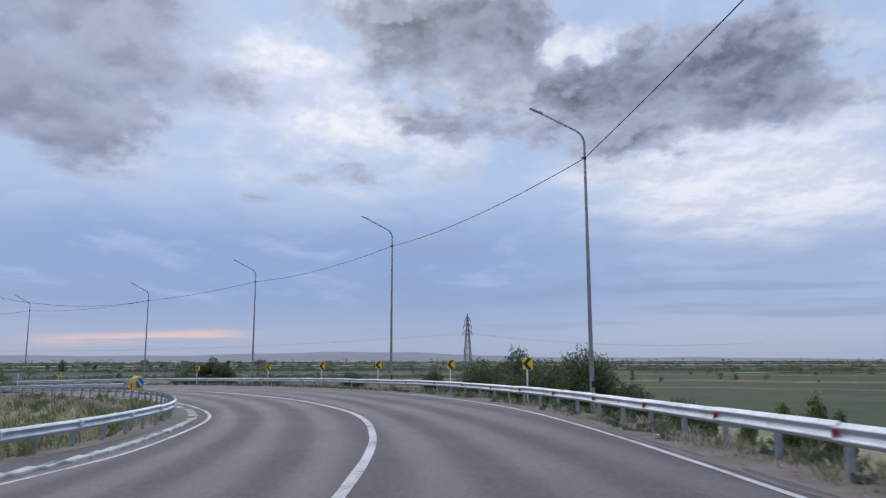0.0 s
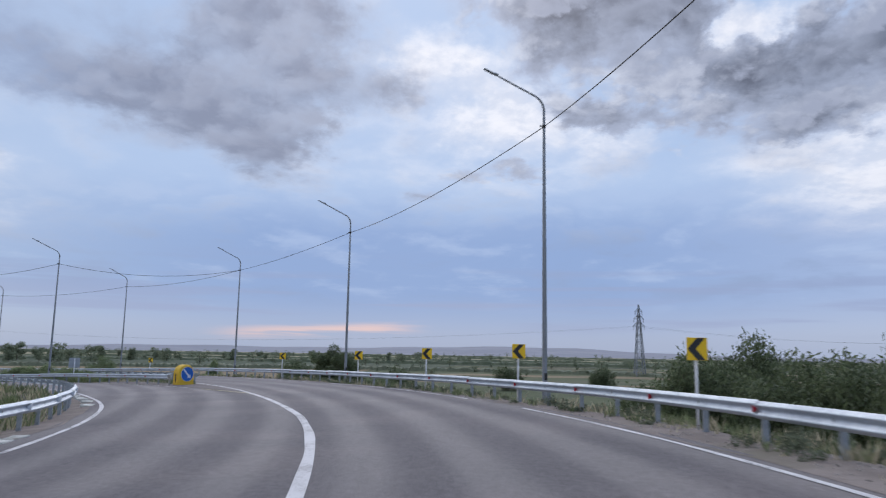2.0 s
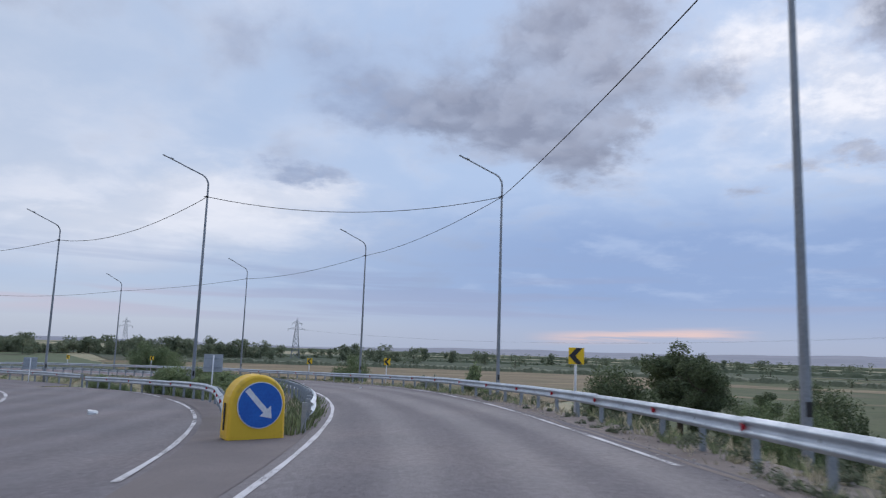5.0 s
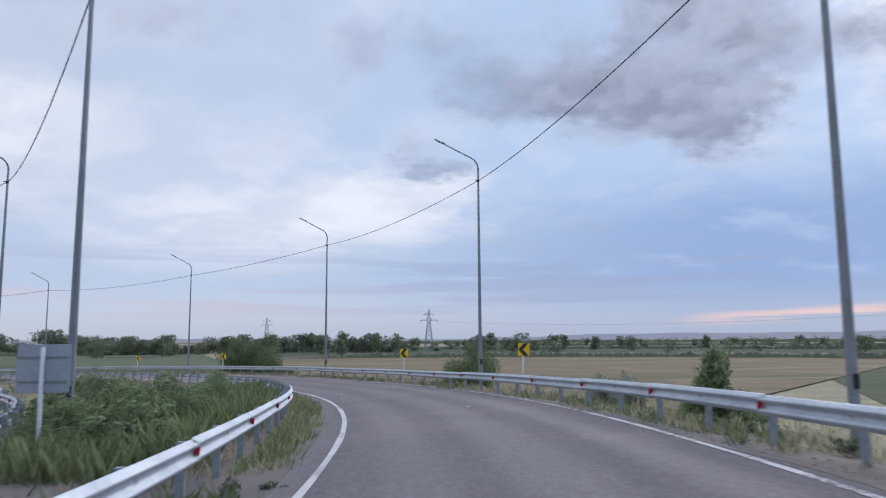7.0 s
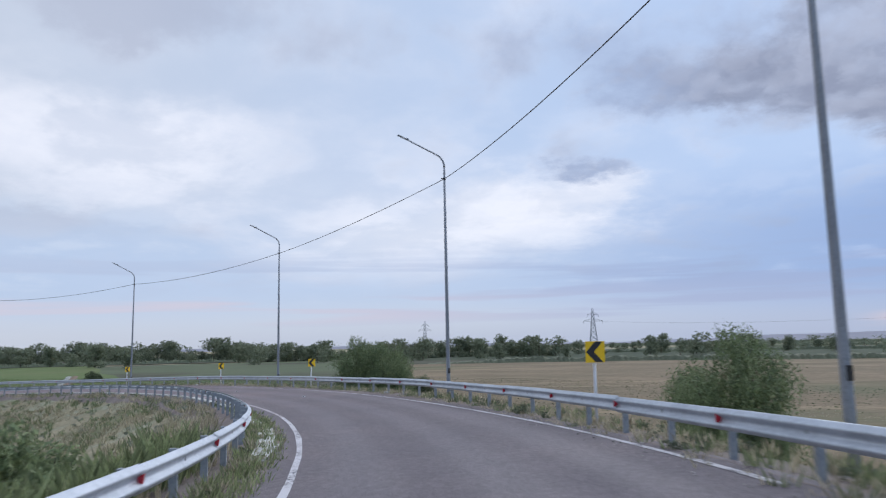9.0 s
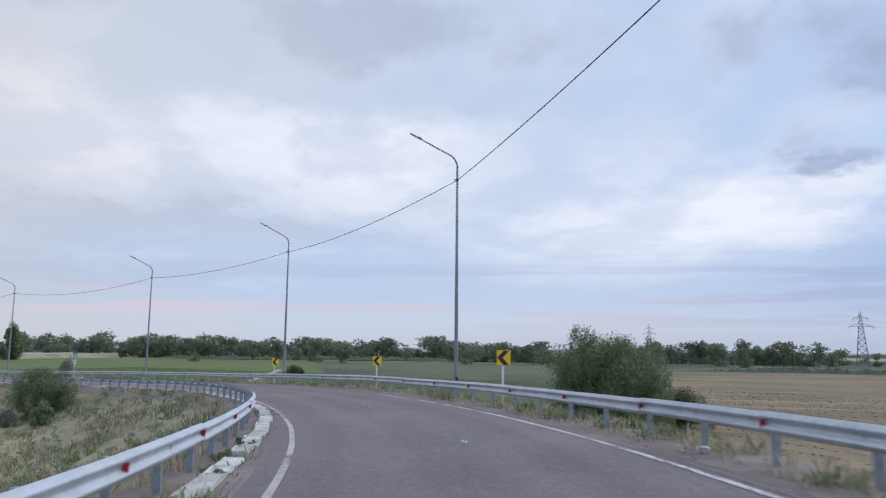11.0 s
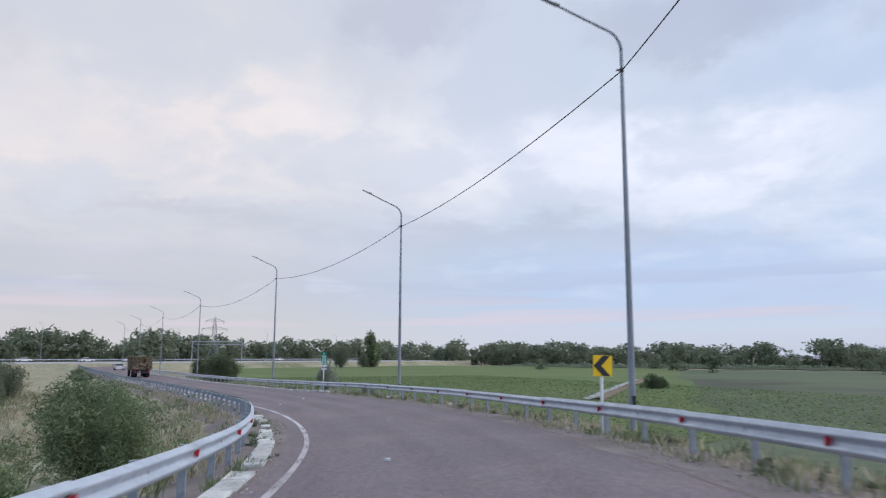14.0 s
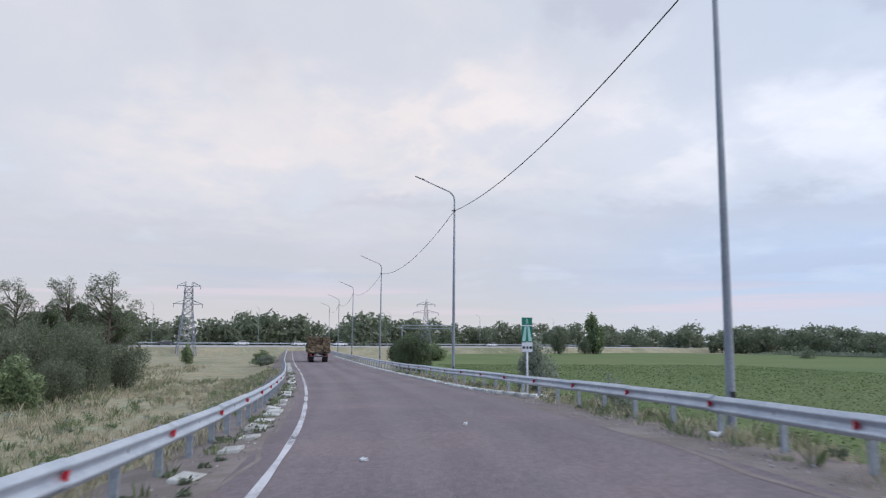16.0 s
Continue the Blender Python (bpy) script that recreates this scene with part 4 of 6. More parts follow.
# ---------------------------------------------------------------- fields
def sector(name, centre, a0, a1, r0, r1, mat, label, lift=0.08, nr=22, na=22):
    """A patch of field between two bearings and two distances, laid on the ground."""
    verts, faces = [], []
    pts = []
    for i in range(nr + 1):
        r = r0 * (r1 / r0) ** (i / nr)
        for k in range(na + 1):
            d = heading(a0 + (a1 - a0) * k / na)
            wob = 1 + 0.02 * math.sin(k * 1.9 + r0)
            pts.append((centre[0] + d.x * r * wob, centre[1] + d.y * r * wob))
    zs = ground_height([p[0] for p in pts], [p[1] for p in pts])
    verts = [(p[0], p[1], z + lift) for p, z in zip(pts, zs)]
    w = na + 1
    faces = [(i * w + k, i * w + k + 1, (i + 1) * w + k + 1, (i + 1) * w + k) for i in range(nr) for k in range(na)]
    return tagged(new(name, mesh_of(name, verts, faces, mat, smooth=True)), label, "field", kind="structure")


sector("field", (-60, 100), 10, 67, 26, 225, STUBBLE, "brown stubble field beside the ramp", 0.16)
sector("field", (-60, 100), 5, 66, 225, 600, FAR_GREEN, "green field beyond a hedge", 0.20)
def fan(name, s0, s1, off, centre, a0, a1, r1, mat, label, lift, nr=26, na=40):
    """A field from the foot of the ramp's bank out to an arc of bearings."""
    pts = []
    for i in range(nr + 1):
        k = (i / nr) ** 1.9
        for j in range(na + 1):
            u = j / na
            s = s0 + (s1 - s0) * u
            p = ramp.at(s, right_rail(s) + off)
            d = heading(a0 + (a1 - a0) * u)
            q = Vector((centre[0] + d.x * r1, centre[1] + d.y * r1, 0))
            edge = 2.5 * noise.noise(Vector((i * 0.7, u * 3, lift * 50))) * (1 if j in (0, na) else 0.2)
            pts.append((p.x + (q.x - p.x) * k + edge, p.y + (q.y - p.y) * k + edge))
    zs = ground_height([p[0] for p in pts], [p[1] for p in pts])
    w = na + 1
    faces = [(i * w + j, i * w + j + 1, (i + 1) * w + j + 1, (i + 1) * w + j) for i in range(nr) for j in range(na)]
    return tagged(new(name, mesh_of(name, [(p[0], p[1], z + lift) for p, z in zip(pts, zs)], faces, mat, smooth=True)), label, "field", kind="structure")


fan("field", 152, 204, 8.5, (-110, 112), 66.5, 90.6, 280, CROP_DARK, "dull green crop field in rows", 0.10)
fan("field", 196, 330, 8.0, (-139, 92), 85.5, 124, 300, CROP, "bright green crop field", 0.13)
sector("field", (-139, 92), 60, 97, 270, 600, FAR_GREEN, "far green field", 0.30)
sector("field", (0, 40), -50, 26, 60, 420, MEADOW, "rough green meadow below the ramp", 0.06)
for r0, r1, a1 in ((176, 182, 22), (238, 262, 25), (345, 360, 24)):
    sector("field", (0, 40), -50, a1, r0, r1, STUBBLE, "pale strip of dry field", 0.11, 3)
sector("field", (0, 40), -50, 12, 430, 900, FAR_GREEN, "dull green far field", 0.25)


# ---------------------------------------------------------------- trees and bushes
def leaf_cloud(lobes, count, size, seed, droop=0.0, thin=0.6):
    """Many small leaf-clump quads in and on a set of lobes (centre, radii)."""
    r = np.random.default_rng(seed)
    vol = np.array([lobe[1][0] * lobe[1][1] * lobe[1][2] for lobe in lobes]) ** 0.67
    pick = r.choice(len(lobes), count, p=vol / vol.sum())
    c = np.array([lobe[0] for lobe in lobes])[pick]
    rad = np.array([lobe[1] for lobe in lobes])[pick]
    d = r.normal(size=(count, 3))
    d /= np.linalg.norm(d, axis=1)[:, None]
    depth = r.uniform(0.45, 1.0, count) ** 0.6 * (1 + 0.16 * r.normal(size=count))
    p = c + d * rad * depth[:, None]
    n = d + 0.8 * r.normal(size=(count, 3))
    n /= np.linalg.norm(n, axis=1)[:, None]
    u = np.cross(n, r.normal(size=(count, 3)))
    u /= np.linalg.norm(u, axis=1)[:, None]
    v = np.cross(n, u)
    s = size * r.uniform(0.5, 1.3, count)[:, None]
    long = r.uniform(1.0, 2.0, count)[:, None]
    quad = np.stack([p - u * s * long, p - v * s * thin, p + u * s * long, p + v * s * thin], 1)
    quad[:, :, 2] -= droop * np.abs(quad[:, :, 0])
    quad[:, :, 2] = np.maximum(quad[:, :, 2], 0.03)
    return quad.reshape(-1, 3)


def crown_mesh(name, quads, mat):
    n = len(quads) // 4
    me = bpy.data.meshes.new(name)
    me.from_pydata(quads.tolist(), [], [(4 * i, 4 * i + 1, 4 * i + 2, 4 * i + 3) for i in range(n)])
    me.materials.append(mat)
    return me


def crop_rows(s0, s1, near, far, gap, step, size, mat, label, seed):
    """Rows of low leafy plants beside the ramp, each plant a few leaf clumps."""
    r = np.random.default_rng(seed)
    base, along = ramp.at((s0 + s1) / 2, right_rail(s0) + near), heading(ramp.yaw((s0 + s1) / 2) - 6)
    across = Vector((along.y, -along.x, 0))
    k = np.arange(0, far - near, gap)
    t = np.arange(-150, 190, step)
    gk, gt = np.meshgrid(k, t)
    gk, gt = gk.ravel(), gt.ravel()
    gt = gt + r.uniform(-0.5, 0.5, len(gt)) * step
    gk = gk + 0.10 * gap * r.normal(size=len(gk))
    x, y = base.x + across.x * gk + along.x * gt, base.y + across.y * gk + along.y * gt
    s, d = ramp.locate(x, y)
    rail = np.array([right_rail(float(q)) for q in s])
    keep = (s > s0) & (s < s1) & (d > rail + near - 1) & (d < rail + far) & (r.random(len(s)) < 0.9)
    x, y = x[keep], y[keep]
    z = ground_height(x, y) + 0.13
    n = len(x)
    p = np.stack([x, y, z + size * r.uniform(0.5, 1.2, n)], 1)
    a, tilt = r.uniform(0, 6.28, n), r.uniform(-0.7, 0.7, n)
    u = np.stack([np.cos(a), np.sin(a), 0.5 * tilt], 1) * (size * r.uniform(0.8, 1.7, n))[:, None]
    v = np.stack([-np.sin(a), np.cos(a), tilt], 1) * (size * r.uniform(0.6, 1.1, n))[:, None]
    quad = np.stack([p - u, p - v * 0.8, p + u, p + v], 1).reshape(-1, 3)
    quad[:, 2] = np.maximum(quad[:, 2], np.repeat(z, 4) + 0.01)
    return tagged(new("crop", crown_mesh("crop", quad, mat)), label, "crop", kind="stuff")


PLANT = leafy(material("leafy_crop_plants", (0.130, 0.185, 0.070), (0.195, 0.255, 0.115), 0.8, 0.08, 2.0, 0.0, island=0.3))
PLANT_DULL = leafy(material("dull_crop_plants", (0.070, 0.098, 0.052), (0.110, 0.138, 0.078), 0.85, 0.08, 2.0, 0.0, island=0.3))
crop_rows(206, 320, 9.0, 70, 0.72, 0.20, 0.10, PLANT, "low leafy rows of a green crop", 61)
crop_rows(152, 200, 9.5, 70, 2.4, 0.22, 0.085, PLANT_DULL, "low dull rows of a crop", 62)


def bush_proto(seed, label, mat, count=9000, size=0.048, slim=1.0, name="bush", thin=0.6):
    """A bush about 2 m high and wide, with several stems."""
    r = np.random.default_rng(seed)
    ob = thing(name, label, "bush" if name == "bush" else "tree")
    bm = bmesh.new()
    lobes = []
    for k in range(9):
        a, out = r.uniform(0, 6.28), r.uniform(0.1, 0.75) * slim
        top = (out * math.cos(a), out * math.sin(a), (1.85 - 0.95 * out / slim) * r.uniform(0.72, 1.0))
        tube(bm, [(0.12 * math.cos(a), 0.12 * math.sin(a), -0.15), (top[0] * 0.5, top[1] * 0.5, top[2] * 0.55), top], [0.035, 0.022, 0.008], 5)
        lobes.append((top, (r.uniform(0.28, 0.48) * slim, r.uniform(0.28, 0.48) * slim, r.uniform(0.25, 0.42))))
        lobes.append(((top[0] * 0.8, top[1] * 0.8, top[2] * 0.5), (0.45 * slim, 0.45 * slim, 0.42)))
    for k in range(34):
        a, out = r.uniform(0, 6.28), r.uniform(0.1, 1.05)
        rise = r.uniform(0.35, 1.05) * (1.95 - 1.0 * out)
        lobes.append(((out * slim * math.cos(a) + 0.1 * rise, out * slim * math.sin(a), rise), (r.uniform(0.08, 0.16), r.uniform(0.08, 0.16), r.uniform(0.16, 0.34))))
    part("stem", bm, BARK, ob)
    child("crown", crown_mesh("crown", leaf_cloud(lobes, count, size, seed, thin=thin), mat), ob)
    return ob


def tree_proto(seed, label, mat, count=10000, size=0.10, airy=False):
    """A tree about 8 m high with a forked trunk, limbs and an uneven crown."""
    r = np.random.default_rng(seed)
    ob = thing("tree", label, "tree")
    bm = bmesh.new()
    tube(bm, [(0, 0, -0.4), (0.05, 0.02, 1.2), (0.12, -0.05, 3.2), (0.05, 0.05, 5.6), (0.1, 0.0, 7.2)], [0.24, 0.19, 0.14, 0.08, 0.03], 8)
    lobes = []
    for k in range(16 if not airy else 26):
        a, h = r.uniform(0, 6.28), r.uniform(1.6, 5.8)
        reach = r.uniform(1.2, 2.6) * (1.15 - 0.08 * h)
        tip = (reach * math.cos(a), reach * math.sin(a), h + r.uniform(0.6, 1.8))
        tube(bm, [(0.08, 0, h), (tip[0] * 0.55, tip[1] * 0.55, h + 0.5), tip], [0.07, 0.045, 0.015], 5)
        q = r.uniform(0.55, 0.95) if not airy else r.uniform(0.45, 0.85)
        lobes.append((tip, (q, q, q * 0.75)))
        if not airy:
            lobes.append(((tip[0] * 0.55, tip[1] * 0.55, tip[2] - 0.2), (0.8, 0.8, 0.6)))
    lobes.append(((0.1, 0, 7.2), (0.6, 0.6, 0.8)))
    part("trunk", bm, BARK, ob)
    child("crown", crown_mesh("crown", leaf_cloud(lobes, count, size, seed), mat), ob)
    return ob


BUSHES = [bush_proto(11, "dense dark green wind-blown bush", LEAF, 16000, 0.030, thin=0.45), bush_proto(12, "dense dark green rounded bush", LEAF, 16000, 0.030, thin=0.45),
          bush_proto(13, "olive green willow bush", LEAF_OLIVE, 6000, 0.055), bush_proto(14, "grey-green saltbush with fine leaves", LEAF_GREY, 7000, 0.04),
          bush_proto(19, "pale haze-tinted bushy tree with fine leaves", LEAF_HAZED, 15000, 0.028, thin=0.45)]
THICK = [bush_proto(16, "large dark green willow bush bent by the wind", LEAF_WIND, 26000, 0.026, thin=0.32), bush_proto(17, "large bushy green willow with fine leaves", LEAF_WIND, 26000, 0.026, thin=0.32),
         bush_proto(18, "feathery olive green bush on the slope", LEAF_OLIVE, 9000, 0.036, thin=0.35)]
SLIM = bush_proto(15, "slim upright green bush like a young poplar", LEAF_OLIVE, 6000, 0.045, 0.55)
TREES = [tree_proto(21, "broad dark green tree on the plain", LEAF, 16000, 0.075), tree_proto(22, "dark green tree with an uneven crown", LEAF, 16000, 0.075),
         tree_proto(23, "tall sparse tree with bare limbs", LEAF_HAZED, 6500, 0.055, True)]
PARK = [(THICK[0], -123.0, 121.4), (THICK[1], -118.4, 122.6), (THICK[2], -73.5, 91.5), (BUSHES[0], -96.0, 117.0), (BUSHES[1], -37.2, 106.0), (BUSHES[2], -126.6, 85.8), (BUSHES[3], -167.8, 76.1), (BUSHES[4], -160.0, 42.0), (SLIM, -43.4, 97.9),
        (TREES[0], -36.6, 116.0), (TREES[1], -34.1, 132.0), (TREES[2], -191.6, 6.6)]
# the first of each kind stands at a place of its own
SIZES = [(2.9, 7.8, 2.0), (3.0, 7.6, 2.0), (1.2, 2.2, 2.0), (1.3, 1.6, 2.0), (3.0, 7.0, 2.0), (0.8, 1.7, 2.0), (1.05, 3.4, 2.0), (2.4, 5.6, 2.0), (1.25, 3.7, 2.0), (1.45, 8.7, 8.0), (0.62, 4.6, 8.0), (1.5, 12.5, 8.0)]
for (proto, x, y), (w, h, b) in zip(PARK, SIZES):
    proto.matrix_basis = Matrix.Translation((x, y, z_at(x, y) - 0.1)) @ Matrix.Diagonal((w, w, h / b, 1))
    proto.scale = (w, w, h / b)


def grow(kind, x, y, wide, high, turn=0.0):
    proto, base = (SLIM, 2.0) if kind == "s" else (BUSHES[int(kind[1])], 2.0) if kind[0] == "b" else (THICK[int(kind[1])], 2.0) if kind[0] == "k" else (TREES[int(kind[1])], 8.0)
    m = Matrix.Translation((x, y, z_at(x, y) - 0.1)) @ Matrix.Rotation(turn, 4, "Z")
    ob = copy_thing(proto, m)
    ob.matrix_basis = m @ Matrix.Diagonal((wide, wide, high / base, 1))
    return ob


# clump behind the first chevrons
for i, (x, y, w, h) in enumerate(((3.2, 71.3, 2.2, 7.6), (5.8, 69.1, 2.4, 6.4), (7.3, 64.8, 2.6, 6.2), (9.3, 62.4, 2.3, 7.4), (10.7, 57.9, 2.0, 8.4),
                                  (12.3, 57.4, 2.1, 7.8), (6.2, 71.0, 2.4, 6.0), (0.8, 75.0, 2.2, 5.6), (18.8, 72.6, 2.0, 5.4),
                                  (21.5, 66.0, 1.8, 4.4), (7.5, 75.6, 2.2, 8.6), (5.8, 91.1, 2.4, 6.4), (9.0, 88.0, 2.2, 5.8), (8.4, 66.0, 2.6, 7.4), (4.6, 73.5, 2.4, 7.0), (12.0, 61.5, 2.2, 7.4))):
    grow("b%d" % (i % 2), x, y, w * 1.4, h * 1.12, i * 1.3)
for i, (x, y, w, h) in enumerate(((28.0, 56.0, 2.0, 6.0), (26.6, 57.6, 1.8, 5.2), (29.6, 55.0, 1.7, 4.9), (25.0, 60.5, 1.4, 4.2))):
    grow("s", x, y, w, h, i * 1.9)
# beside the second stretch
for i, (k, x, y, w, h) in enumerate((("b0", -38.7, 107.4, 2.6, 6.4), ("t1", -33.4, 111.8, 0.85, 7.8), ("b0", -24.2, 103.8, 2.7, 6.4), ("k1", -24.5, 98.6, 2.3, 6.0), ("k0", -28.5, 107.5, 2.2, 5.4),
                                     ("b1", -30.3, 109.5, 2.2, 4.6), ("b0", -50.5, 110.0, 1.4, 3.2), ("b1", -22.7, 180.5, 3.6, 5.4), ("b0", -2.5, 181.8, 3.4, 5.6), ("b1", -20.0, 112.0, 2.2, 4.0))):
    grow(k, x, y, w, h, i * 0.9)
# bend: shrubs on the bank, the large bush in the field
for i, (k, x, y, w, h) in enumerate((("s", -44.4, 98.6, 1.0, 2.5), ("b2", -42.4, 97.6, 0.9, 2.2), ("b3", -46.0, 97.4, 0.6, 1.9), ("b3", -47.6, 98.4, 0.65, 1.8), ("b2", -41.6, 97.0, 0.9, 1.9),
                                     ("k0", -68.2, 112.0, 2.2, 6.0), ("k1", -70.6, 113.4, 2.0, 5.2), ("k1", -121.6, 124.6, 2.7, 6.8), ("b1", -121.4, 128.4, 1.9, 3.2),
                                     ("b2", -100.1, 116.8, 1.5, 2.3), ("b0", -98.0, 117.6, 1.3, 2.0), ("b1", -220.0, 102.5, 1.6, 2.5), ("b0", -221.5, 103.6, 1.2, 2.0))):
    grow(k, x, y, w, h, i * 1.1)
# inside of the bend
for i, (k, x, y, w, h) in enumerate((("b3", -129.0, 83.0, 0.7, 1.5), ("k1", -131.4, 84.3, 2.35, 4.0), ("k2", -133.4, 83.0, 2.0, 3.2), ("b4", -165.5, 37.6, 2.4, 6.0), ("b4", -167.5, 41.1, 1.8, 5.0), ("b4", -171.7, 39.0, 2.0, 4.6),
                                     ("b4", -161.8, 47.0, 1.7, 3.4), ("b2", -158.0, 49.5, 1.6, 3.0), ("b4", -172.0, 30.0, 2.6, 6.2), ("b4", -177.0, 24.0, 2.6, 6.4), ("t2", -187.5, 4.1, 1.3, 11.6),
                                     ("t2", -178.1, 10.3, 1.2, 10.4), ("t0", -183.0, 8.0, 1.1, 8.0), ("t1", -190.0, 2.0, 1.2, 8.6), ("t0", -196.0, 1.0, 1.1, 8.4), ("b2", -211.5, -3.7, 1.0, 3.2), ("b2", -213.4, 10.8, 1.8, 2.4), ("b3", -209.0, 16.5, 1.6, 1.5))):
    grow(k, x, y, w, h, i * 0.7)
# far end, beside the lamps
for i, (k, x, y, w, h) in enumerate((("b0", -214.5, 37.0, 2.6, 5.2), ("b1", -218.0, 34.0, 2.8, 5.0), ("b1", -222.0, 30.5, 2.5, 4.6), ("b2", -257.0, 12.5, 2.6, 3.6), ("b2", -262.5, 8.5, 2.8, 3.4), ("b0", -243.0, 14.0, 2.4, 4.4),
                                     ("b3", -165.3, 80.5, 0.8, 2.5), ("s", -371.0, 2.8, 6.0, 14.6), ("b4", -373.0, 0.8, 3.2, 8.0), ("b4", -357.6, -3.9, 3.0, 9.8), ("b4", -366.0, 1.0, 2.4, 6.5))):
    grow(k, x, y, w, h, i * 1.7)
# bushes on the slope between the two roads
for i in range(84):
    s = 101.5 + 27 * random.random()
    d = left_rail(s) - 2.4 - 7.0 * random.random() ** 1.3
    if s < 120:
        d = max(d, fork_rail(s) + 1.3)
    p = ramp.at(s, d)
    sb, db = branch.locate(np.array([p.x]), np.array([p.y]))
    if 120.5 < sb[0] < 203 and abs(db[0]) < 5.2:
        continue
    low = 0.7 if s < 106 or s > 124 else 1.0
    grow(("k2", "k2", "b2", "k2", "s")[i % 5], p.x, p.y, 0.75 + 0.45 * random.random(), low * (1.35 + 0.95 * random.random()), i * 2.0)


def woods(name, centre, a0, a1, r0, r1, count, low, high, label, seed, mat=LEAF, leaves=640):
    """A far wood: many trees, each a trunk and a cloud of leaf clumps."""
    r = np.random.default_rng(seed)
    all_quads, trunk = [], bmesh.new()
    for i in range(count):
        a, dist = a0 + (a1 - a0) * (i + r.uniform(-0.4, 0.4)) / count, r.uniform(r0, r1)
        d = heading(a)
        x, y = centre[0] + d.x * dist, centre[1] + d.y * dist
        z = z_at(x, y)
        h = r.uniform(low, high) * (0.5 if r.random() < 0.3 else 1.0)
        w = h * r.uniform(0.34, 0.62)
        tube(trunk, [(x, y, z - 0.3), (x + 0.2, y, z + h * 0.55)], [0.22, 0.10], 5)
        lobes = [((r.uniform(-w, w) * 0.6, r.uniform(-w, w) * 0.6, h * r.uniform(0.10, 0.86)), (w * r.uniform(0.4, 0.75), w * r.uniform(0.4, 0.75), h * r.uniform(0.13, 0.22))) for _ in range(11)]
        all_quads.append(leaf_cloud(lobes, leaves, h * 0.050, int(r.integers(1 << 30))) + np.array([x, y, z]))
    me = crown_mesh(name, np.concatenate(all_quads), mat)
    ob = tagged(new(name, me), label, "woods", kind="stuff")
    part("trunk", trunk, BARK, ob)
    return ob


# haze over distance is put into this leaf colour
HAZE = leafy(material("haze_tinted_far_leaves", (0.165, 0.197, 0.132), (0.255, 0.285, 0.195), 0.9, 0.2, 1.0, 0.0, island=0.16))
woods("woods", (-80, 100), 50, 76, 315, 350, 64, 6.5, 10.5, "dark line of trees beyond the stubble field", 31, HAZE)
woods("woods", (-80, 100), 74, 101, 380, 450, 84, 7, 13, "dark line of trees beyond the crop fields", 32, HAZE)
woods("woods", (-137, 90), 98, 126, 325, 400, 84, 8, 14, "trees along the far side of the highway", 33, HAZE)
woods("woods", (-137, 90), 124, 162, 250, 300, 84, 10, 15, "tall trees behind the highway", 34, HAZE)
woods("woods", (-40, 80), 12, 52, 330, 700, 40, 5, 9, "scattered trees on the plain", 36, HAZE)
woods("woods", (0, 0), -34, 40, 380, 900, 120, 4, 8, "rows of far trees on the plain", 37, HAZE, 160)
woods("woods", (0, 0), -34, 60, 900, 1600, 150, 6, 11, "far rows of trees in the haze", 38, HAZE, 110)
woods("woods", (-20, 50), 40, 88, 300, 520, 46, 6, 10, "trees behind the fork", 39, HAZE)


def hedge(centre, a0, a1, r, high, wide, label):
    """A long dense band of tall plants across the fields."""
    n = 420
    verts, faces = [], []
    for i in range(n + 1):
        d = heading(a0 + (a1 - a0) * i / n)
        for off, up in ((-wide, 0.0), (-wide * 0.8, high), (wide * 0.8, high), (wide, 0.0)):
            k = r + off
            x, y = centre[0] + d.x * k, centre[1] + d.y * k
            verts.append((x, y, PLAIN + up * min(1.0, i / 40, (n - i) / 40) * (0.55 + 0.5 * random.random() + 0.5 * noise.noise(Vector((i * 0.13, r, 0.0))))))
    for i in range(n):
        for e in range(3):
            a = i * 4 + e
            faces.append((a, a + 1, a + 5, a + 4))
    return tagged(new("hedge", mesh_of("hedge", verts, faces, LEAF_HAZED if r < 300 else HAZE)), label, "hedge", kind="stuff")


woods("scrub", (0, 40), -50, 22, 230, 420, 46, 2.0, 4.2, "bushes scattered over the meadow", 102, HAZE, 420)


hedge((-60, 100), -25, 64, 232, 1.7, 7.0, "dark green band of tall plants across the field")
hedge((-60, 100), 5, 52, 420, 1.8, 5.0, "dark hedge far across the plain")
hedge((0, 0), -40, 30, 520, 2.6, 6.0, "dark row of far bushes")
hedge((0, 0), -40, 45, 760, 2.2, 8.0, "dark row of far bushes")
hedge((0, 0), -40, 60, 1100, 2.8, 10.0, "dark row of far trees")
hedge((0, 0), -40, 70, 1600, 3.4, 14.0, "hazy row of far trees")
hedge((-137, 90), 72, 100, 300, 1.6, 6.0, "dark green strip of tall plants")


def hills():
    verts, faces = [], []
    n = 120
    for i in range(n + 1):
        a = -70 + 170 * i / n
        d = heading(a)
        h = 30 + 16 * math.sin(a * 0.07 + 1.0) + 7 * math.sin(a * 0.23) + 2.5 * math.sin(a * 0.9)
        h *= float(np.interp(a, (-70, -12, 2, 50, 100), (0.30, 0.45, 0.85, 0.75, 0.1)))
        for r, up in ((2700, -0.02), (3200, 0.55), (3700, 1.0), (4100, 0.9)):
            verts.append((d.x * r, d.y * r, PLAIN + h * up))
    for i in range(n):
        for e in range(3):
            a = i * 4 + e
            faces.append((a, a + 1, a + 5, a + 4))
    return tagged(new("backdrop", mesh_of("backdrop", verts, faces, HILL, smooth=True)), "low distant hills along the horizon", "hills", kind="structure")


hills()


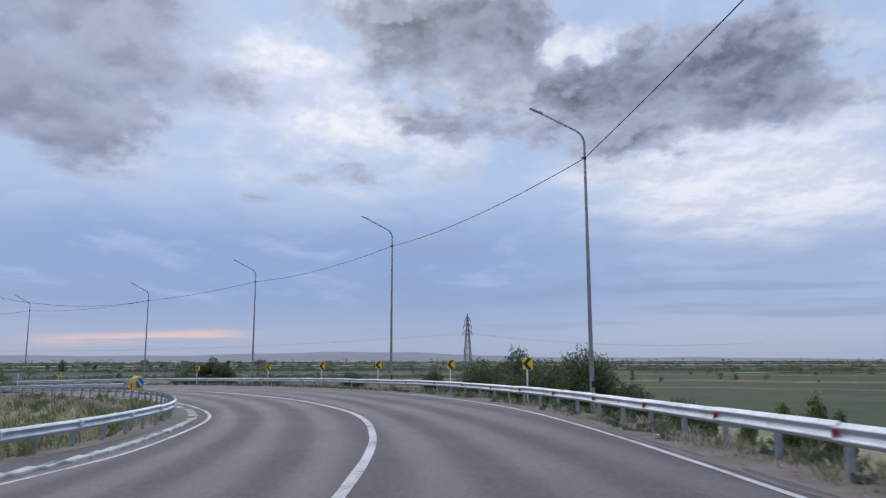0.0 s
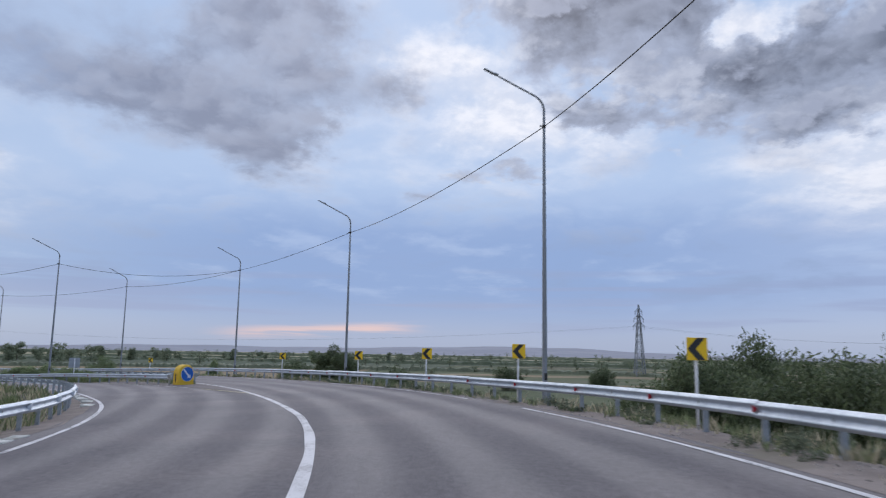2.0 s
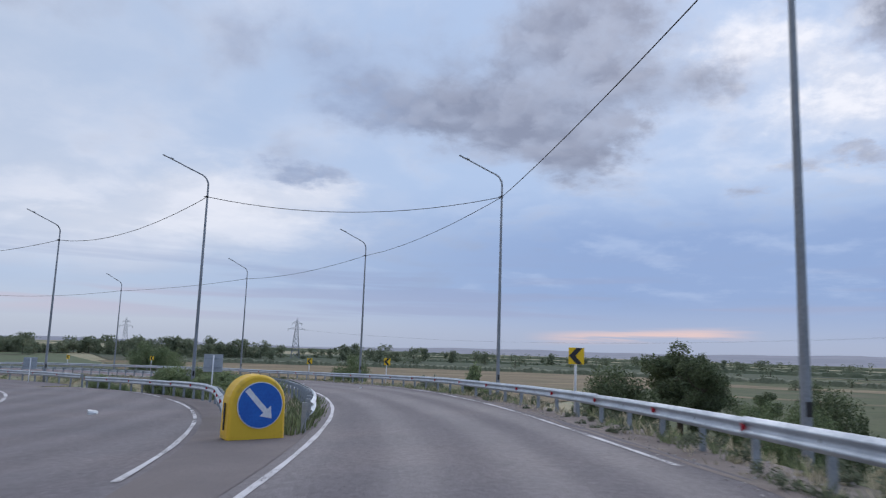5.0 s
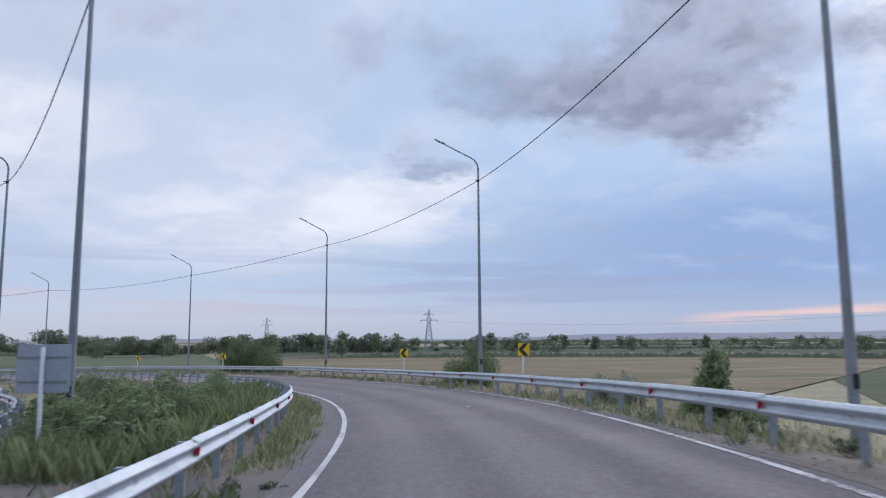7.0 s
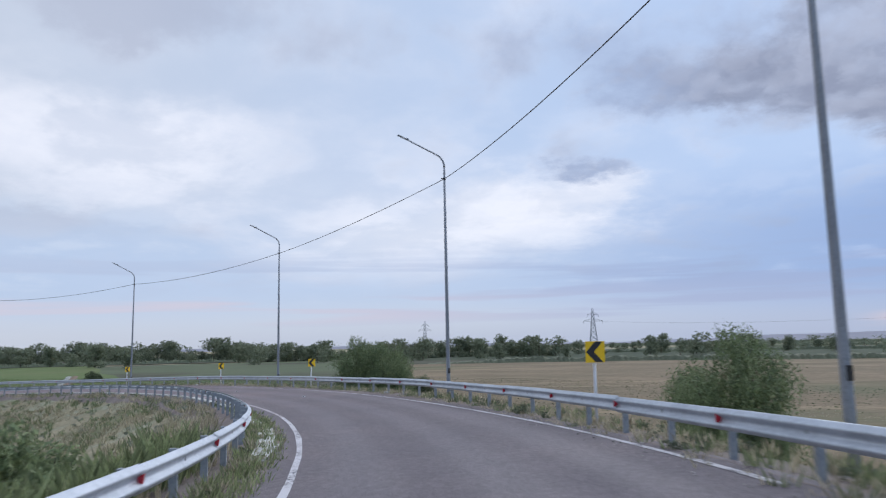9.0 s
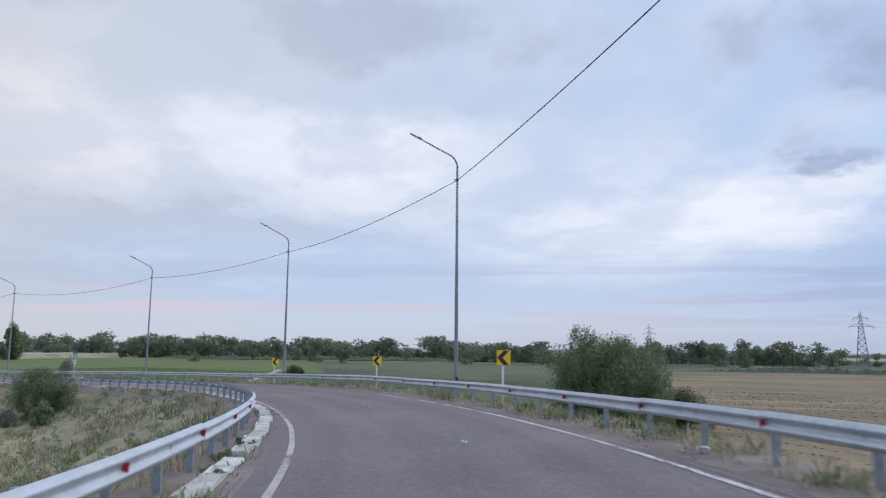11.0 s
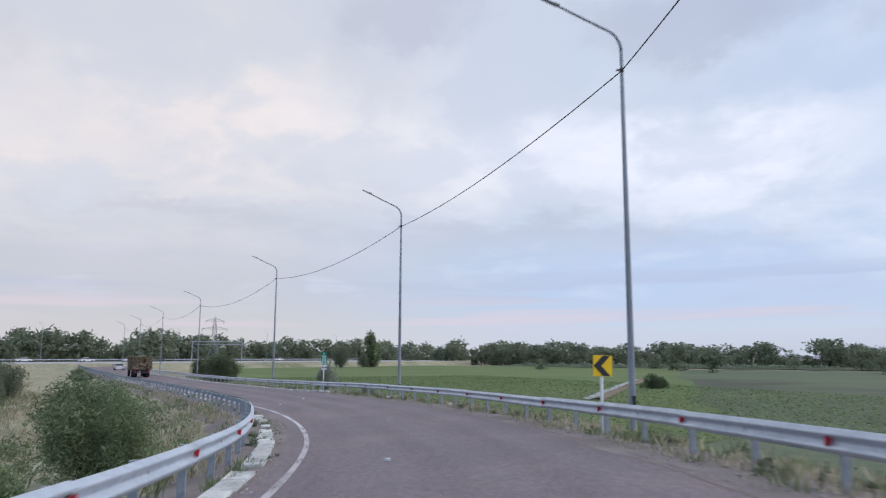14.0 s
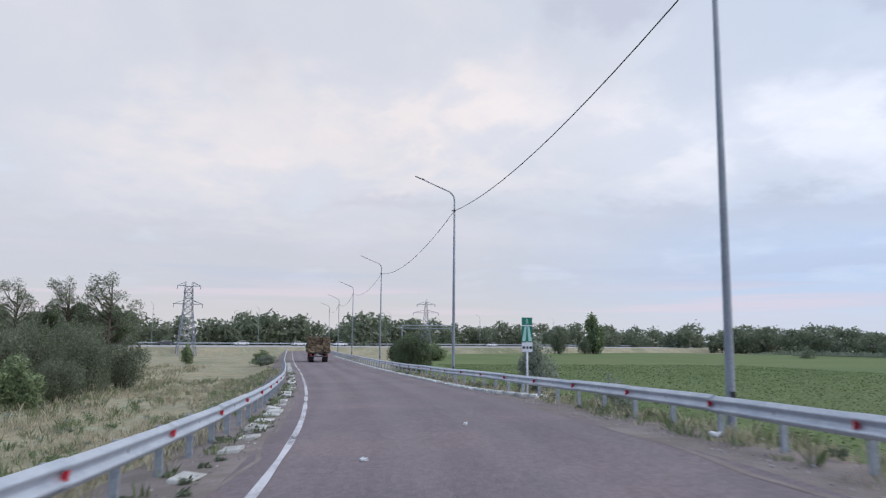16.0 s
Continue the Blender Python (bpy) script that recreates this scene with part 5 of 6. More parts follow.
# ---------------------------------------------------------------- grass and weeds
def tufts(name, places, low, high, blades, mat, label, seed, spread=0.16):
    """Tufts of thin blades at the given places."""
    r = np.random.default_rng(seed)
    p = np.repeat(np.array(places, float), blades, axis=0)
    n = len(p)
    a = r.uniform(0, 6.283, n)
    out = r.uniform(0, spread, n)
    base = p + np.stack([np.cos(a) * out, np.sin(a) * out, np.zeros(n)], 1)
    h = r.uniform(low, high, n) * np.repeat(r.uniform(0.6, 1.2, len(places)), blades)
    lean = np.stack([np.cos(a), np.sin(a), np.zeros(n)], 1) * (h * r.uniform(0.1, 0.6, n))[:, None]
    side = np.stack([-np.sin(a), np.cos(a), np.zeros(n)], 1) * (0.004 + 0.007 * r.random(n) + 0.006 * h)[:, None]
    tip = base + lean + np.stack([np.zeros(n), np.zeros(n), h], 1)
    mid = base + lean * 0.4 + np.stack([np.zeros(n), np.zeros(n), h * 0.6], 1)
    v = np.stack([base - side, base + side, mid + side * 0.8, tip, mid - side * 0.8], 1).reshape(-1, 3)
    me = bpy.data.meshes.new(name)
    me.from_pydata(v.tolist(), [], [(5 * i, 5 * i + 1, 5 * i + 2, 5 * i + 3, 5 * i + 4) for i in range(n)])
    me.materials.append(mat)
    return tagged(new(name, me), label, "grass", kind="stuff")


def verge_places(count, s0, s1, offset, near, far, seed, dens=0.0, freq=0.22):
    """Places beside a rail, in patches."""
    r = np.random.default_rng(seed)
    out = []
    while len(out) < count:
        s, k = r.uniform(s0, s1), r.uniform(near, far)
        d = offset(s) + k
        if noise.noise(Vector((s * freq, d * 0.5, seed))) + 0.25 * r.random() < dens:
            continue
        if offset is left_rail and s < 124 and d < fork_rail(min(s, 120)) + 0.5:
            continue
        p = ramp.at(s, d)
        if offset is left_rail:
            sb, db = branch.locate(np.array([p.x]), np.array([p.y]))
            if 120.5 < sb[0] < 203 and abs(db[0]) < 4.8:
                continue
        g = z_at(p.x, p.y) if abs(k) > 1.5 else p.z - 0.06 - 0.08 * max(abs(k) - 0.2, 0)
        out.append((p.x, p.y, g - 0.02))
    return out


tufts("grass", verge_places(900, -6, 262, right_rail, -0.5, 1.6, 41, 0.05), 0.10, 0.32, 16, BLADE_GREEN, "green weeds along the rail", 51)
tufts("grass", verge_places(1500, -6, 262, right_rail, -0.3, 5.0, 42), 0.12, 0.38, 9, BLADE_DRY, "dry grass behind the rail", 52)
tufts("grass", verge_places(420, 118, 262, left_rail, 0.15, 0.75, 43, 0.08), 0.06, 0.24, 14, BLADE_GREEN, "low green weeds by the kerb", 53, 0.12)
tufts("grass", verge_places(6000, 84, 275, left_rail, -12.0, -0.2, 44, 0.03, 0.15), 0.10, 0.34, 12, BLADE_DRY, "dry grass on the slope", 54)
tufts("grass", verge_places(2200, 84, 275, left_rail, -16.0, -0.5, 45, 0.18, 0.11), 0.14, 0.42, 12, BLADE_GREEN, "green grass on the slope", 55)
tufts("grass", verge_places(2400, 99, 128, left_rail, -7.0, -0.5, 46, -0.05), 0.30, 0.85, 12, BLADE_OLIVE, "tall green weeds between the roads", 56)
tufts("grass", verge_places(2400, -6, 90, inner_rail, -12.0, -0.2, 47), 0.18, 0.55, 11, BLADE_GREEN, "green grass inside the bend", 57)
tufts("grass", verge_places(1800, -6, 90, inner_rail, -12.0, -0.2, 48), 0.18, 0.50, 11, BLADE_DRY, "dry grass inside the bend", 58)
tufts("grass", verge_places(2600, 196, 310, left_rail, -48.0, -10.0, 50, 0.02, 0.12), 0.25, 0.60, 9, BLADE_DRY, "dry grass on the plain below the ramp", 60, 0.35)
tufts("grass", verge_places(1200, 196, 310, left_rail, -48.0, -10.0, 51, 0.10, 0.08), 0.25, 0.60, 9, BLADE_GREEN, "green grass on the plain below the ramp", 61, 0.35)
tufts("grass", verge_places(420, 79, 96, left_line, -2.0, -0.35, 49, -0.3), 0.12, 0.42, 12, BLADE_GREEN, "grass on the island of the fork", 59)


tufts("grass", verge_places(900, 98, 146, left_rail, 0.12, 0.95, 53, -0.3), 0.08, 0.30, 12, BLADE_OLIVE, "yellow-green grass between the rail and the road", 63, 0.12)
tufts("grass", verge_places(500, 98, 146, left_rail, 0.12, 0.85, 54, -0.1), 0.08, 0.26, 10, BLADE_DRY, "dry grass between the rail and the road", 64, 0.12)
tufts("grass", verge_places(3600, 192, 330, left_rail, -95.0, -40.0, 55, -0.05, 0.05), 0.30, 0.70, 8, BLADE_DRY, "dry grass far out on the plain", 65, 0.6)
tufts("grass", verge_places(3200, 92, 160, right_rail, 5.0, 42.0, 56, -0.05, 0.06), 0.12, 0.34, 9, BLADE_DRY, "straw stubble on the mown field", 66, 0.4)
tufts("grass", verge_places(1200, 92, 160, right_rail, 5.0, 42.0, 57, 0.10, 0.05), 0.12, 0.36, 9, BLADE_OLIVE, "green regrowth on the mown field", 67, 0.4)


tufts("grass", verge_places(1300, 100, 262, right_rail, -0.65, 1.2, 58, 0.0, 0.4), 0.06, 0.26, 11, BLADE_DRY, "dry weeds round the rail posts", 68, 0.14)
tufts("grass", verge_places(700, 100, 262, right_rail, -0.35, 1.2, 59, 0.08, 0.4), 0.06, 0.24, 11, BLADE_OLIVE, "green weeds round the rail posts", 69, 0.14)


def gravel(s0, s1, offset, near, far, count, low, high, mat, label, seed):
    """Loose pebbles and crumbs of asphalt, each a small uneven block."""
    r = np.random.default_rng(seed)
    corner = np.array([(-1, -1, -0.3), (1, -1, -0.3), (1, 1, -0.3), (-1, 1, -0.3), (-0.6, -0.7, 0.6), (0.7, -0.5, 0.5), (0.5, 0.7, 0.6), (-0.7, 0.6, 0.5)])
    verts, faces = [], []
    for i in range(count):
        s = r.uniform(s0, s1)
        k = near + (far - near) * r.random() ** 1.5
        p = ramp.at(s, offset(s) + k, 0.004 - 0.05 * max(0.0, abs(k) - 0.8))
        q = corner * (r.uniform(low, high) * r.uniform(0.6, 1.3, 3)) + r.normal(size=(8, 3)) * low * 0.25
        a = r.uniform(0, 6.28)
        b = 8 * i
        verts += [(p.x + u * math.cos(a) - v * math.sin(a), p.y + u * math.sin(a) + v * math.cos(a), p.z + w) for u, v, w in q]
        faces += [(b + 4, b + 5, b + 6, b + 7), (b, b + 1, b + 5, b + 4), (b + 1, b + 2, b + 6, b + 5), (b + 2, b + 3, b + 7, b + 6), (b + 3, b, b + 4, b + 7)]
    return tagged(new("gravel", mesh_of("gravel", verts, faces, mat)), label, "gravel", kind="stuff")


PEBBLE = material("grey_pebbles", (0.24, 0.22, 0.21), (0.40, 0.38, 0.36), 0.9, 3.0, 30.0, 0.2, island=0.35)
gravel(-4, 262, right_rail, -1.1, 0.5, 4200, 0.008, 0.028, PEBBLE, "loose pebbles on the dusty verge", 97)
gravel(100, 262, left_rail, 0.9, 0.15, 1400, 0.008, 0.028, PEBBLE, "loose pebbles and crumbs along the kerb", 98)
tufts("grass", verge_places(1500, -6, 262, right_rail, -0.75, 1.5, 52, 0.04, 0.5), 0.05, 0.20, 10, BLADE_DRY, "short dry grass at the rail posts", 62, 0.10)
WEED = leafy(material("grey_green_weeds", (0.125, 0.150, 0.105), (0.215, 0.240, 0.165), 0.85, 1.5, 9.0, 0.0, island=0.3))


def weeds(places, low, high, leaves, mat, label, seed):
    """Low leafy clumps of weeds at the given places."""
    r = np.random.default_rng(seed)
    quads = []
    for x, y, z in places:
        h = r.uniform(low, high)
        lobes = [((r.normal() * h * 0.35, r.normal() * h * 0.35, h * r.uniform(0.3, 0.8)), (h * 0.35, h * 0.35, h * 0.32)) for _ in range(5)]
        quads.append(leaf_cloud(lobes, leaves, 0.028, int(r.integers(1 << 30))) + np.array([x, y, z]))
    return tagged(new("weeds", crown_mesh("weeds", np.concatenate(quads), mat)), label, "weeds", kind="stuff")


weeds(verge_places(170, 2, 96, right_rail, -0.6, 1.4, 81, 0.02), 0.14, 0.40, 130, WEED, "low grey-green weeds along the rail", 82)
weeds(verge_places(140, 96, 262, right_rail, -0.25, 1.4, 83, 0.06), 0.10, 0.26, 100, WEED, "low grey-green weeds by the rail posts", 84)
weeds(verge_places(200, 116, 262, left_rail, 0.05, 0.85, 85, 0.02), 0.07, 0.20, 80, WEED, "low weeds at the foot of the rail", 86)
weeds(verge_places(130, 98, 128, left_rail, -7.5, -0.7, 93, -0.05), 0.35, 0.85, 190, LEAF_OLIVE, "tall leafy olive weeds beside the rail", 94)
weeds(verge_places(160, 128, 270, left_rail, -9.0, -0.8, 87, 0.14), 0.25, 0.70, 160, LEAF_OLIVE, "leafy olive weeds on the slope", 88)
weeds(verge_places(300, 128, 275, left_rail, -14.0, -0.6, 95, 0.0), 0.12, 0.38, 110, LEAF_GREY, "pale grey-green herbs on the slope", 96)
weeds(verge_places(60, 79, 97, left_line, -1.9, -0.4, 89, -0.3), 0.12, 0.34, 110, WEED, "low weeds on the island of the fork", 90)
weeds(verge_places(120, -6, 90, inner_rail, -10.0, -0.4, 91, 0.05), 0.25, 0.6, 150, LEAF_OLIVE, "leafy weeds inside the bend", 92)


# ---------------------------------------------------------------- the yellow block at the fork
def marker_block():
    at = ramp.at(78.6, -3.45)
    ob = thing("marker_block", "yellow plastic block with a blue arrow disc, standing in weeds", "road marker",
               at=Matrix.Translation(at) @ Matrix.Rotation(radians(68), 4, "Z"))
    w, h, depth = 0.60, 1.32, 0.62

    def outline(k, lift=0.0):
        pts = [(-w * k, lift), (w * k, lift)]
        pts += [(w * k * 0.98, h * 0.45)]
        for i in range(15):
            a = math.pi * i / 14
            pts.append((w * k * 0.98 * math.cos(a), h * 0.55 + (h * 0.45 - (1 - k) * 0.5) * math.sin(a)))
        pts += [(-w * k * 0.98, h * 0.45)]
        return pts
    bm = bmesh.new()
    rings = []
    for y, k in ((-0.02, 0.90), (0.0, 0.955), (0.05, 1.0), (depth - 0.05, 1.0), (depth, 0.95)):
        rings.append([bm.verts.new((x, y, z)) for x, z in outline(k)])
    n = len(rings[0])
    for a, b in zip(rings, rings[1:]):
        for i in range(n):
            bm.faces.new((a[i], a[(i + 1) % n], b[(i + 1) % n], b[i]))
    bm.faces.new(rings[0][::-1])
    bm.faces.new(rings[-1])
    bmesh.ops.recalc_face_normals(bm, faces=bm.faces)
    body = part("body", bm, BLOCKY, ob)
    bm = bmesh.new()
    for x in (-0.33, 0.33):
        box(bm, (0.28, 0.5, 0.09), Matrix.Translation((x, 0.3, -0.005)), 0.01)
    part("foot", bm, BLOCKY, ob)
    # black bar on the side wall stands in for the shade inside a recess
    bm = bmesh.new()
    box(bm, (0.02, 0.07, 0.55), Matrix.Translation((-0.612, 0.30, 0.45)), 0.008)
    part("slot", bm, INK, body)

    def disc(r, y0, y1, mat, name, parent):
        bm = bmesh.new()
        circle = [(r * math.cos(2 * math.pi * i / 48), 0.70 + r * math.sin(2 * math.pi * i / 48)) for i in range(48)]
        plate(bm, circle, y1 - y0, Matrix.Translation((0.03, y0, 0)))
        return part(name, bm, mat, parent)
    face = disc(0.475, -0.045, -0.015, WHITE, "disc_rim", ob)
    disc(0.458, -0.051, -0.046, BLUE, "disc", face)
    bm = bmesh.new()
    shape = [(-0.055, 0.43), (0.055, 0.43), (0.055, -0.16), (0.155, -0.16), (0.0, -0.37), (-0.155, -0.16), (-0.055, -0.16)]
    turn_a = radians(43)
    pts = [(x * math.cos(turn_a) - z * math.sin(turn_a), x * math.sin(turn_a) + z * math.cos(turn_a)) for x, z in shape]
    plate(bm, pts, 0.004, Matrix.Translation((0.03, -0.0565, 0.70)))
    part("arrow", bm, WHITE, face, "white slanting arrow")
    return ob


marker_block()


# ---------------------------------------------------------------- other signs
def plate_sign(x, y, yaw, z, high, w, h, label, name="road_sign", face=SIGNBACK):
    """A square plate on a white post, seen from its back."""
    ob = thing(name, label, "road sign", at=Matrix.Translation((x, y, z)) @ Matrix.Rotation(radians(yaw), 4, "Z"))
    bm = bmesh.new()
    tube(bm, [(0, 0, -0.5), (0, 0, high - 0.05)], [0.038, 0.038], 10)
    part("post", bm, WHITE, ob, smooth=True)
    bm = bmesh.new()
    box(bm, (w, 0.025, h), Matrix.Translation((0, 0.05, high - h / 2)), 0.01)
    board = part("board", bm, face, ob)
    for q in (0.25, -0.25):
        bm = bmesh.new()
        box(bm, (w * 0.92, 0.035, 0.04), Matrix.Translation((0, 0.02, high - h / 2 + q * h)), 0.005)
        part("rail", bm, POST, board)
    return ob


for x, y, yaw, h in ((-46.9, 80.9, 55, 2.35), (-58.6, 83.0, 70, 2.3), (-71.6, 83.0, 82, 2.3)):
    plate_sign(x, y, yaw, z_at(x, y), h, 0.9, 0.85, "grey back of a square sign on a white post")


def motorway_sign():
    x, y = -162.2, 78.2
    z = z_at(x, y)
    top = -1.74 - z
    ob = thing("motorway_sign", "green and white motorway sign on a white post", "road sign", at=Matrix.Translation((x, y, z)) @ Matrix.Rotation(radians(114), 4, "Z"))
    bm = bmesh.new()
    tube(bm, [(0, 0.04, -0.5), (0, 0.04, top - 0.1)], [0.04, 0.04], 10)
    part("post", bm, WHITE, ob, smooth=True)
    w = 0.40
    bm = bmesh.new()
    box(bm, (w, 0.02, 0.92), Matrix.Translation((0, -0.02, top - 0.46)), 0.006)
    panel = part("panel", bm, GREEN, ob)
    bm = bmesh.new()
    plate(bm, [(-0.19, top - 0.90), (-0.05, top - 0.90), (-0.02, top - 0.34), (-0.09, top - 0.34)], 0.004, Matrix.Translation((0, -0.0355, 0)))
    plate(bm, [(0.05, top - 0.90), (0.19, top - 0.90), (0.09, top - 0.34), (0.02, top - 0.34)], 0.004, Matrix.Translation((0, -0.0355, 0)))
    part("carriageway", bm, PALEG, panel, "pale carriageway symbol")
    bm = bmesh.new()
    plate(bm, [(-w / 2, top - 0.33), (w / 2, top - 0.33), (w / 2, top - 0.285), (-w / 2, top - 0.285)], 0.004, Matrix.Translation((0, -0.0365, 0)))
    part("bridge", bm, WHITE, panel, "white bridge symbol")
    bm = bmesh.new()
    plate(bm, [(-0.05, top - 0.26), (-0.02, top - 0.26), (-0.005, top - 0.04), (-0.025, top - 0.04)], 0.004, Matrix.Translation((0, -0.0355, 0)))
    plate(bm, [(0.02, top - 0.26), (0.05, top - 0.26), (0.025, top - 0.04), (0.005, top - 0.04)], 0.004, Matrix.Translation((0, -0.0355, 0)))
    part("far_carriageway", bm, PALEG, panel)
    bm = bmesh.new()
    box(bm, (w, 0.02, 0.36), Matrix.Translation((0, -0.02, top - 1.13)), 0.006)
    plate2 = part("distance_plate", bm, WHITE, ob, "white plate with small dark marks")
    bm = bmesh.new()
    for x0, x1 in ((-0.17, -0.07), (-0.03, 0.05), (0.09, 0.18)):
        plate(bm, [(x0, top - 1.19), (x1, top - 1.19), (x1, top - 1.10), (x0, top - 1.10)], 0.003, Matrix.Translation((0, -0.0345, 0)))
    part("marks", bm, INK, plate2)
    return ob


motorway_sign()


# ---------------------------------------------------------------- pylons
def pylon(x, y, high, wide, yaw, arms, neck=0.045, taper=0.75):
    ob = thing("pylon", "grey steel lattice power pylon", "pylon", "pylons", at=Matrix.Translation((x, y, z_at(x, y))) @ Matrix.Rotation(radians(yaw), 4, "Z"))
    t = high * 0.013
    waist = high * 0.62

    def half(z):
        return wide / 2 * (1 - z / waist) + neck * high * (z / waist) if z < waist else neck * high * (1 - taper * (z - waist) / (high - waist))
    for sx in (-1, 1):
        for sy in (-1, 1):
            bm = bmesh.new()
            zs = (0, waist, high)
            tube(bm, [(sx * half(z), sy * half(z), z) for z in zs], [t * 0.6, t * 0.45, t * 0.3], 4)
            part("leg", bm, POLE, ob)
    bm = bmesh.new()
    levels = [high * q for q in (0.0, 0.16, 0.30, 0.42, 0.52, 0.62, 0.70, 0.78, 0.86, 0.94)]
    for lo, hi in zip(levels, levels[1:]):
        a, b = half(lo), half(hi)
        for (p, q) in (((-1, -1), (1, -1)), ((1, -1), (1, 1)), ((1, 1), (-1, 1)), ((-1, 1), (-1, -1))):
            tube(bm, [(p[0] * a, p[1] * a, lo), (q[0] * b, q[1] * b, hi)], [t * 0.28] * 2, 3)
            tube(bm, [(q[0] * a, q[1] * a, lo), (p[0] * b, p[1] * b, hi)], [t * 0.28] * 2, 3)
            tube(bm, [(p[0] * b, p[1] * b, hi), (q[0] * b, q[1] * b, hi)], [t * 0.28] * 2, 3)
    part("bracing", bm, POLE, ob)
    for z, reach in arms:
        for side in (-1, 1):
            bm = bmesh.new()
            for sy in (-1, 1):
                tube(bm, [(side * half(z * high), sy * half(z * high), z * high), (side * reach, 0, z * high)], [t * 0.35, t * 0.3], 4)
                tube(bm, [(side * half(z * high), sy * half(z * high), z * high + 0.05 * high), (side * reach, 0, z * high)], [t * 0.3] * 2, 4)
            tube(bm, [(side * reach * 0.96, 0, z * high), (side * reach * 0.96, 0, z * high - 0.05 * high)], [t * 0.35] * 2, 5)
            part("crossarm", bm, POLE, ob)
    return ob


pylon(10.7, 316.0, 27.6, 3.6, 15, ((0.70, 2.2), (0.80, 1.9), (0.90, 1.4)), 0.030, 0.85)
pylon(-349.1, 349.2, 24.0, 5.0, 45, ((0.72, 5.0), (0.86, 3.0)))
pylon(-248.9, -51.3, 17.2, 4.2, 150, ((0.70, 3.4), (0.95, 2.7)), 0.060, 0.25)
pylon(-371.3, -65.4, 20.0, 5.0, 125, ((0.74, 5.0), (0.90, 3.6)))
pylon(-580.0, 370.0, 26.0, 5.5, 60, ((0.72, 5.0), (0.86, 3.0)))
for dx in (-2.2, 2.2):
    cable(Vector((10.7 + dx, 316, 12.6)), Vector((150 + dx, 345, 9.0)), 3.0, 0.02, "power_line", "thin power line between pylons", POLE)
    cable(Vector((10.7 + dx, 316, 12.6)), Vector((-349 + dx, 349, 10.6)), 6.0, 0.016, "power_line", "thin power line between pylons", POLE)


# ---------------------------------------------------------------- kerbs
def kerb_meshes():
    out = []
    for i in range(5):
        bm = bmesh.new()
        box(bm, (0.42, 1.0, 0.26), Matrix.Translation((0, 0, -0.05)), 0.03)
        r = np.random.default_rng(60 + i)
        for v in bm.verts:
            v.co += Vector(r.normal(size=3)) * 0.008
            if v.co.z > 0 and r.random() < 0.35:
                v.co.z -= 0.05 * r.random()
        me = bpy.data.meshes.new("kerb_stone")
        bm.to_mesh(me)
        bm.free()
        me.materials.append(CONCRETE)
        out.append(me)
    return out


KERBS = kerb_meshes()


def kerb(s0, s1, offset, label, broken, seed, width=1.0):
    ob = tagged(new("kerb"), label, "kerb", kind="structure")
    r = np.random.default_rng(seed)
    s = s0
    while s < s1:
        if r.random() > broken:
            shift = broken * 0.25
            p = ramp.at(s + 0.5, offset(s + 0.5) + shift * r.normal() * 0.5, -0.01 - broken * 0.12 * r.random())
            m = Matrix.Translation(p) @ Matrix.Rotation(radians(ramp.yaw(s) + broken * 6 * r.normal()), 4, "Z") @ Matrix.Rotation(broken * 0.2 * r.normal(), 4, "Y")
            m = m @ Matrix.Diagonal((width, 1.0, 1.0, 1))
            if broken:
                m = m @ Matrix.Diagonal((1.0 - broken * (0.9 * r.random() - 0.2), 1.0 - 1.1 * broken * r.random(), 0.9, 1))
            child("kerb_stone", KERBS[int(r.integers(5))], ob, m=m)
        s += 1.0
    return ob


kerb(-8, 31, lambda s: inner_line(s) - 0.60, "white painted concrete kerb inside the bend", 0.0, 71, 0.62)
kerb(31, 44, lambda s: inner_line(s) - 0.66, "broken white kerb stones", 0.35, 72)
kerb(56, 72, lambda s: inner_line(s) - 0.50, "broken white kerb stones beside the rail", 0.4, 78)
kerb(126, 142, lambda s: left_rail(s) + 0.50, "broken white kerb stones under the rail", 0.35, 73)
kerb(142, 196, lambda s: left_rail(s) + 0.46, "white kerb stones under the rail", 0.12, 74, 0.9)
kerb(196, 290, lambda s: left_rail(s) + 0.52, "crumbled white kerb stones by the rail", 0.42, 75)
kerb(236, 330, lambda s: right_line(s) + 0.35, "white painted kerb at the road edge", 0.06, 76)
kerb(226, 236, lambda s: right_line(s) + 0.35 + 0.014 * (236 - s) ** 2, "white painted kerb flaring outwards", 0.0, 77)


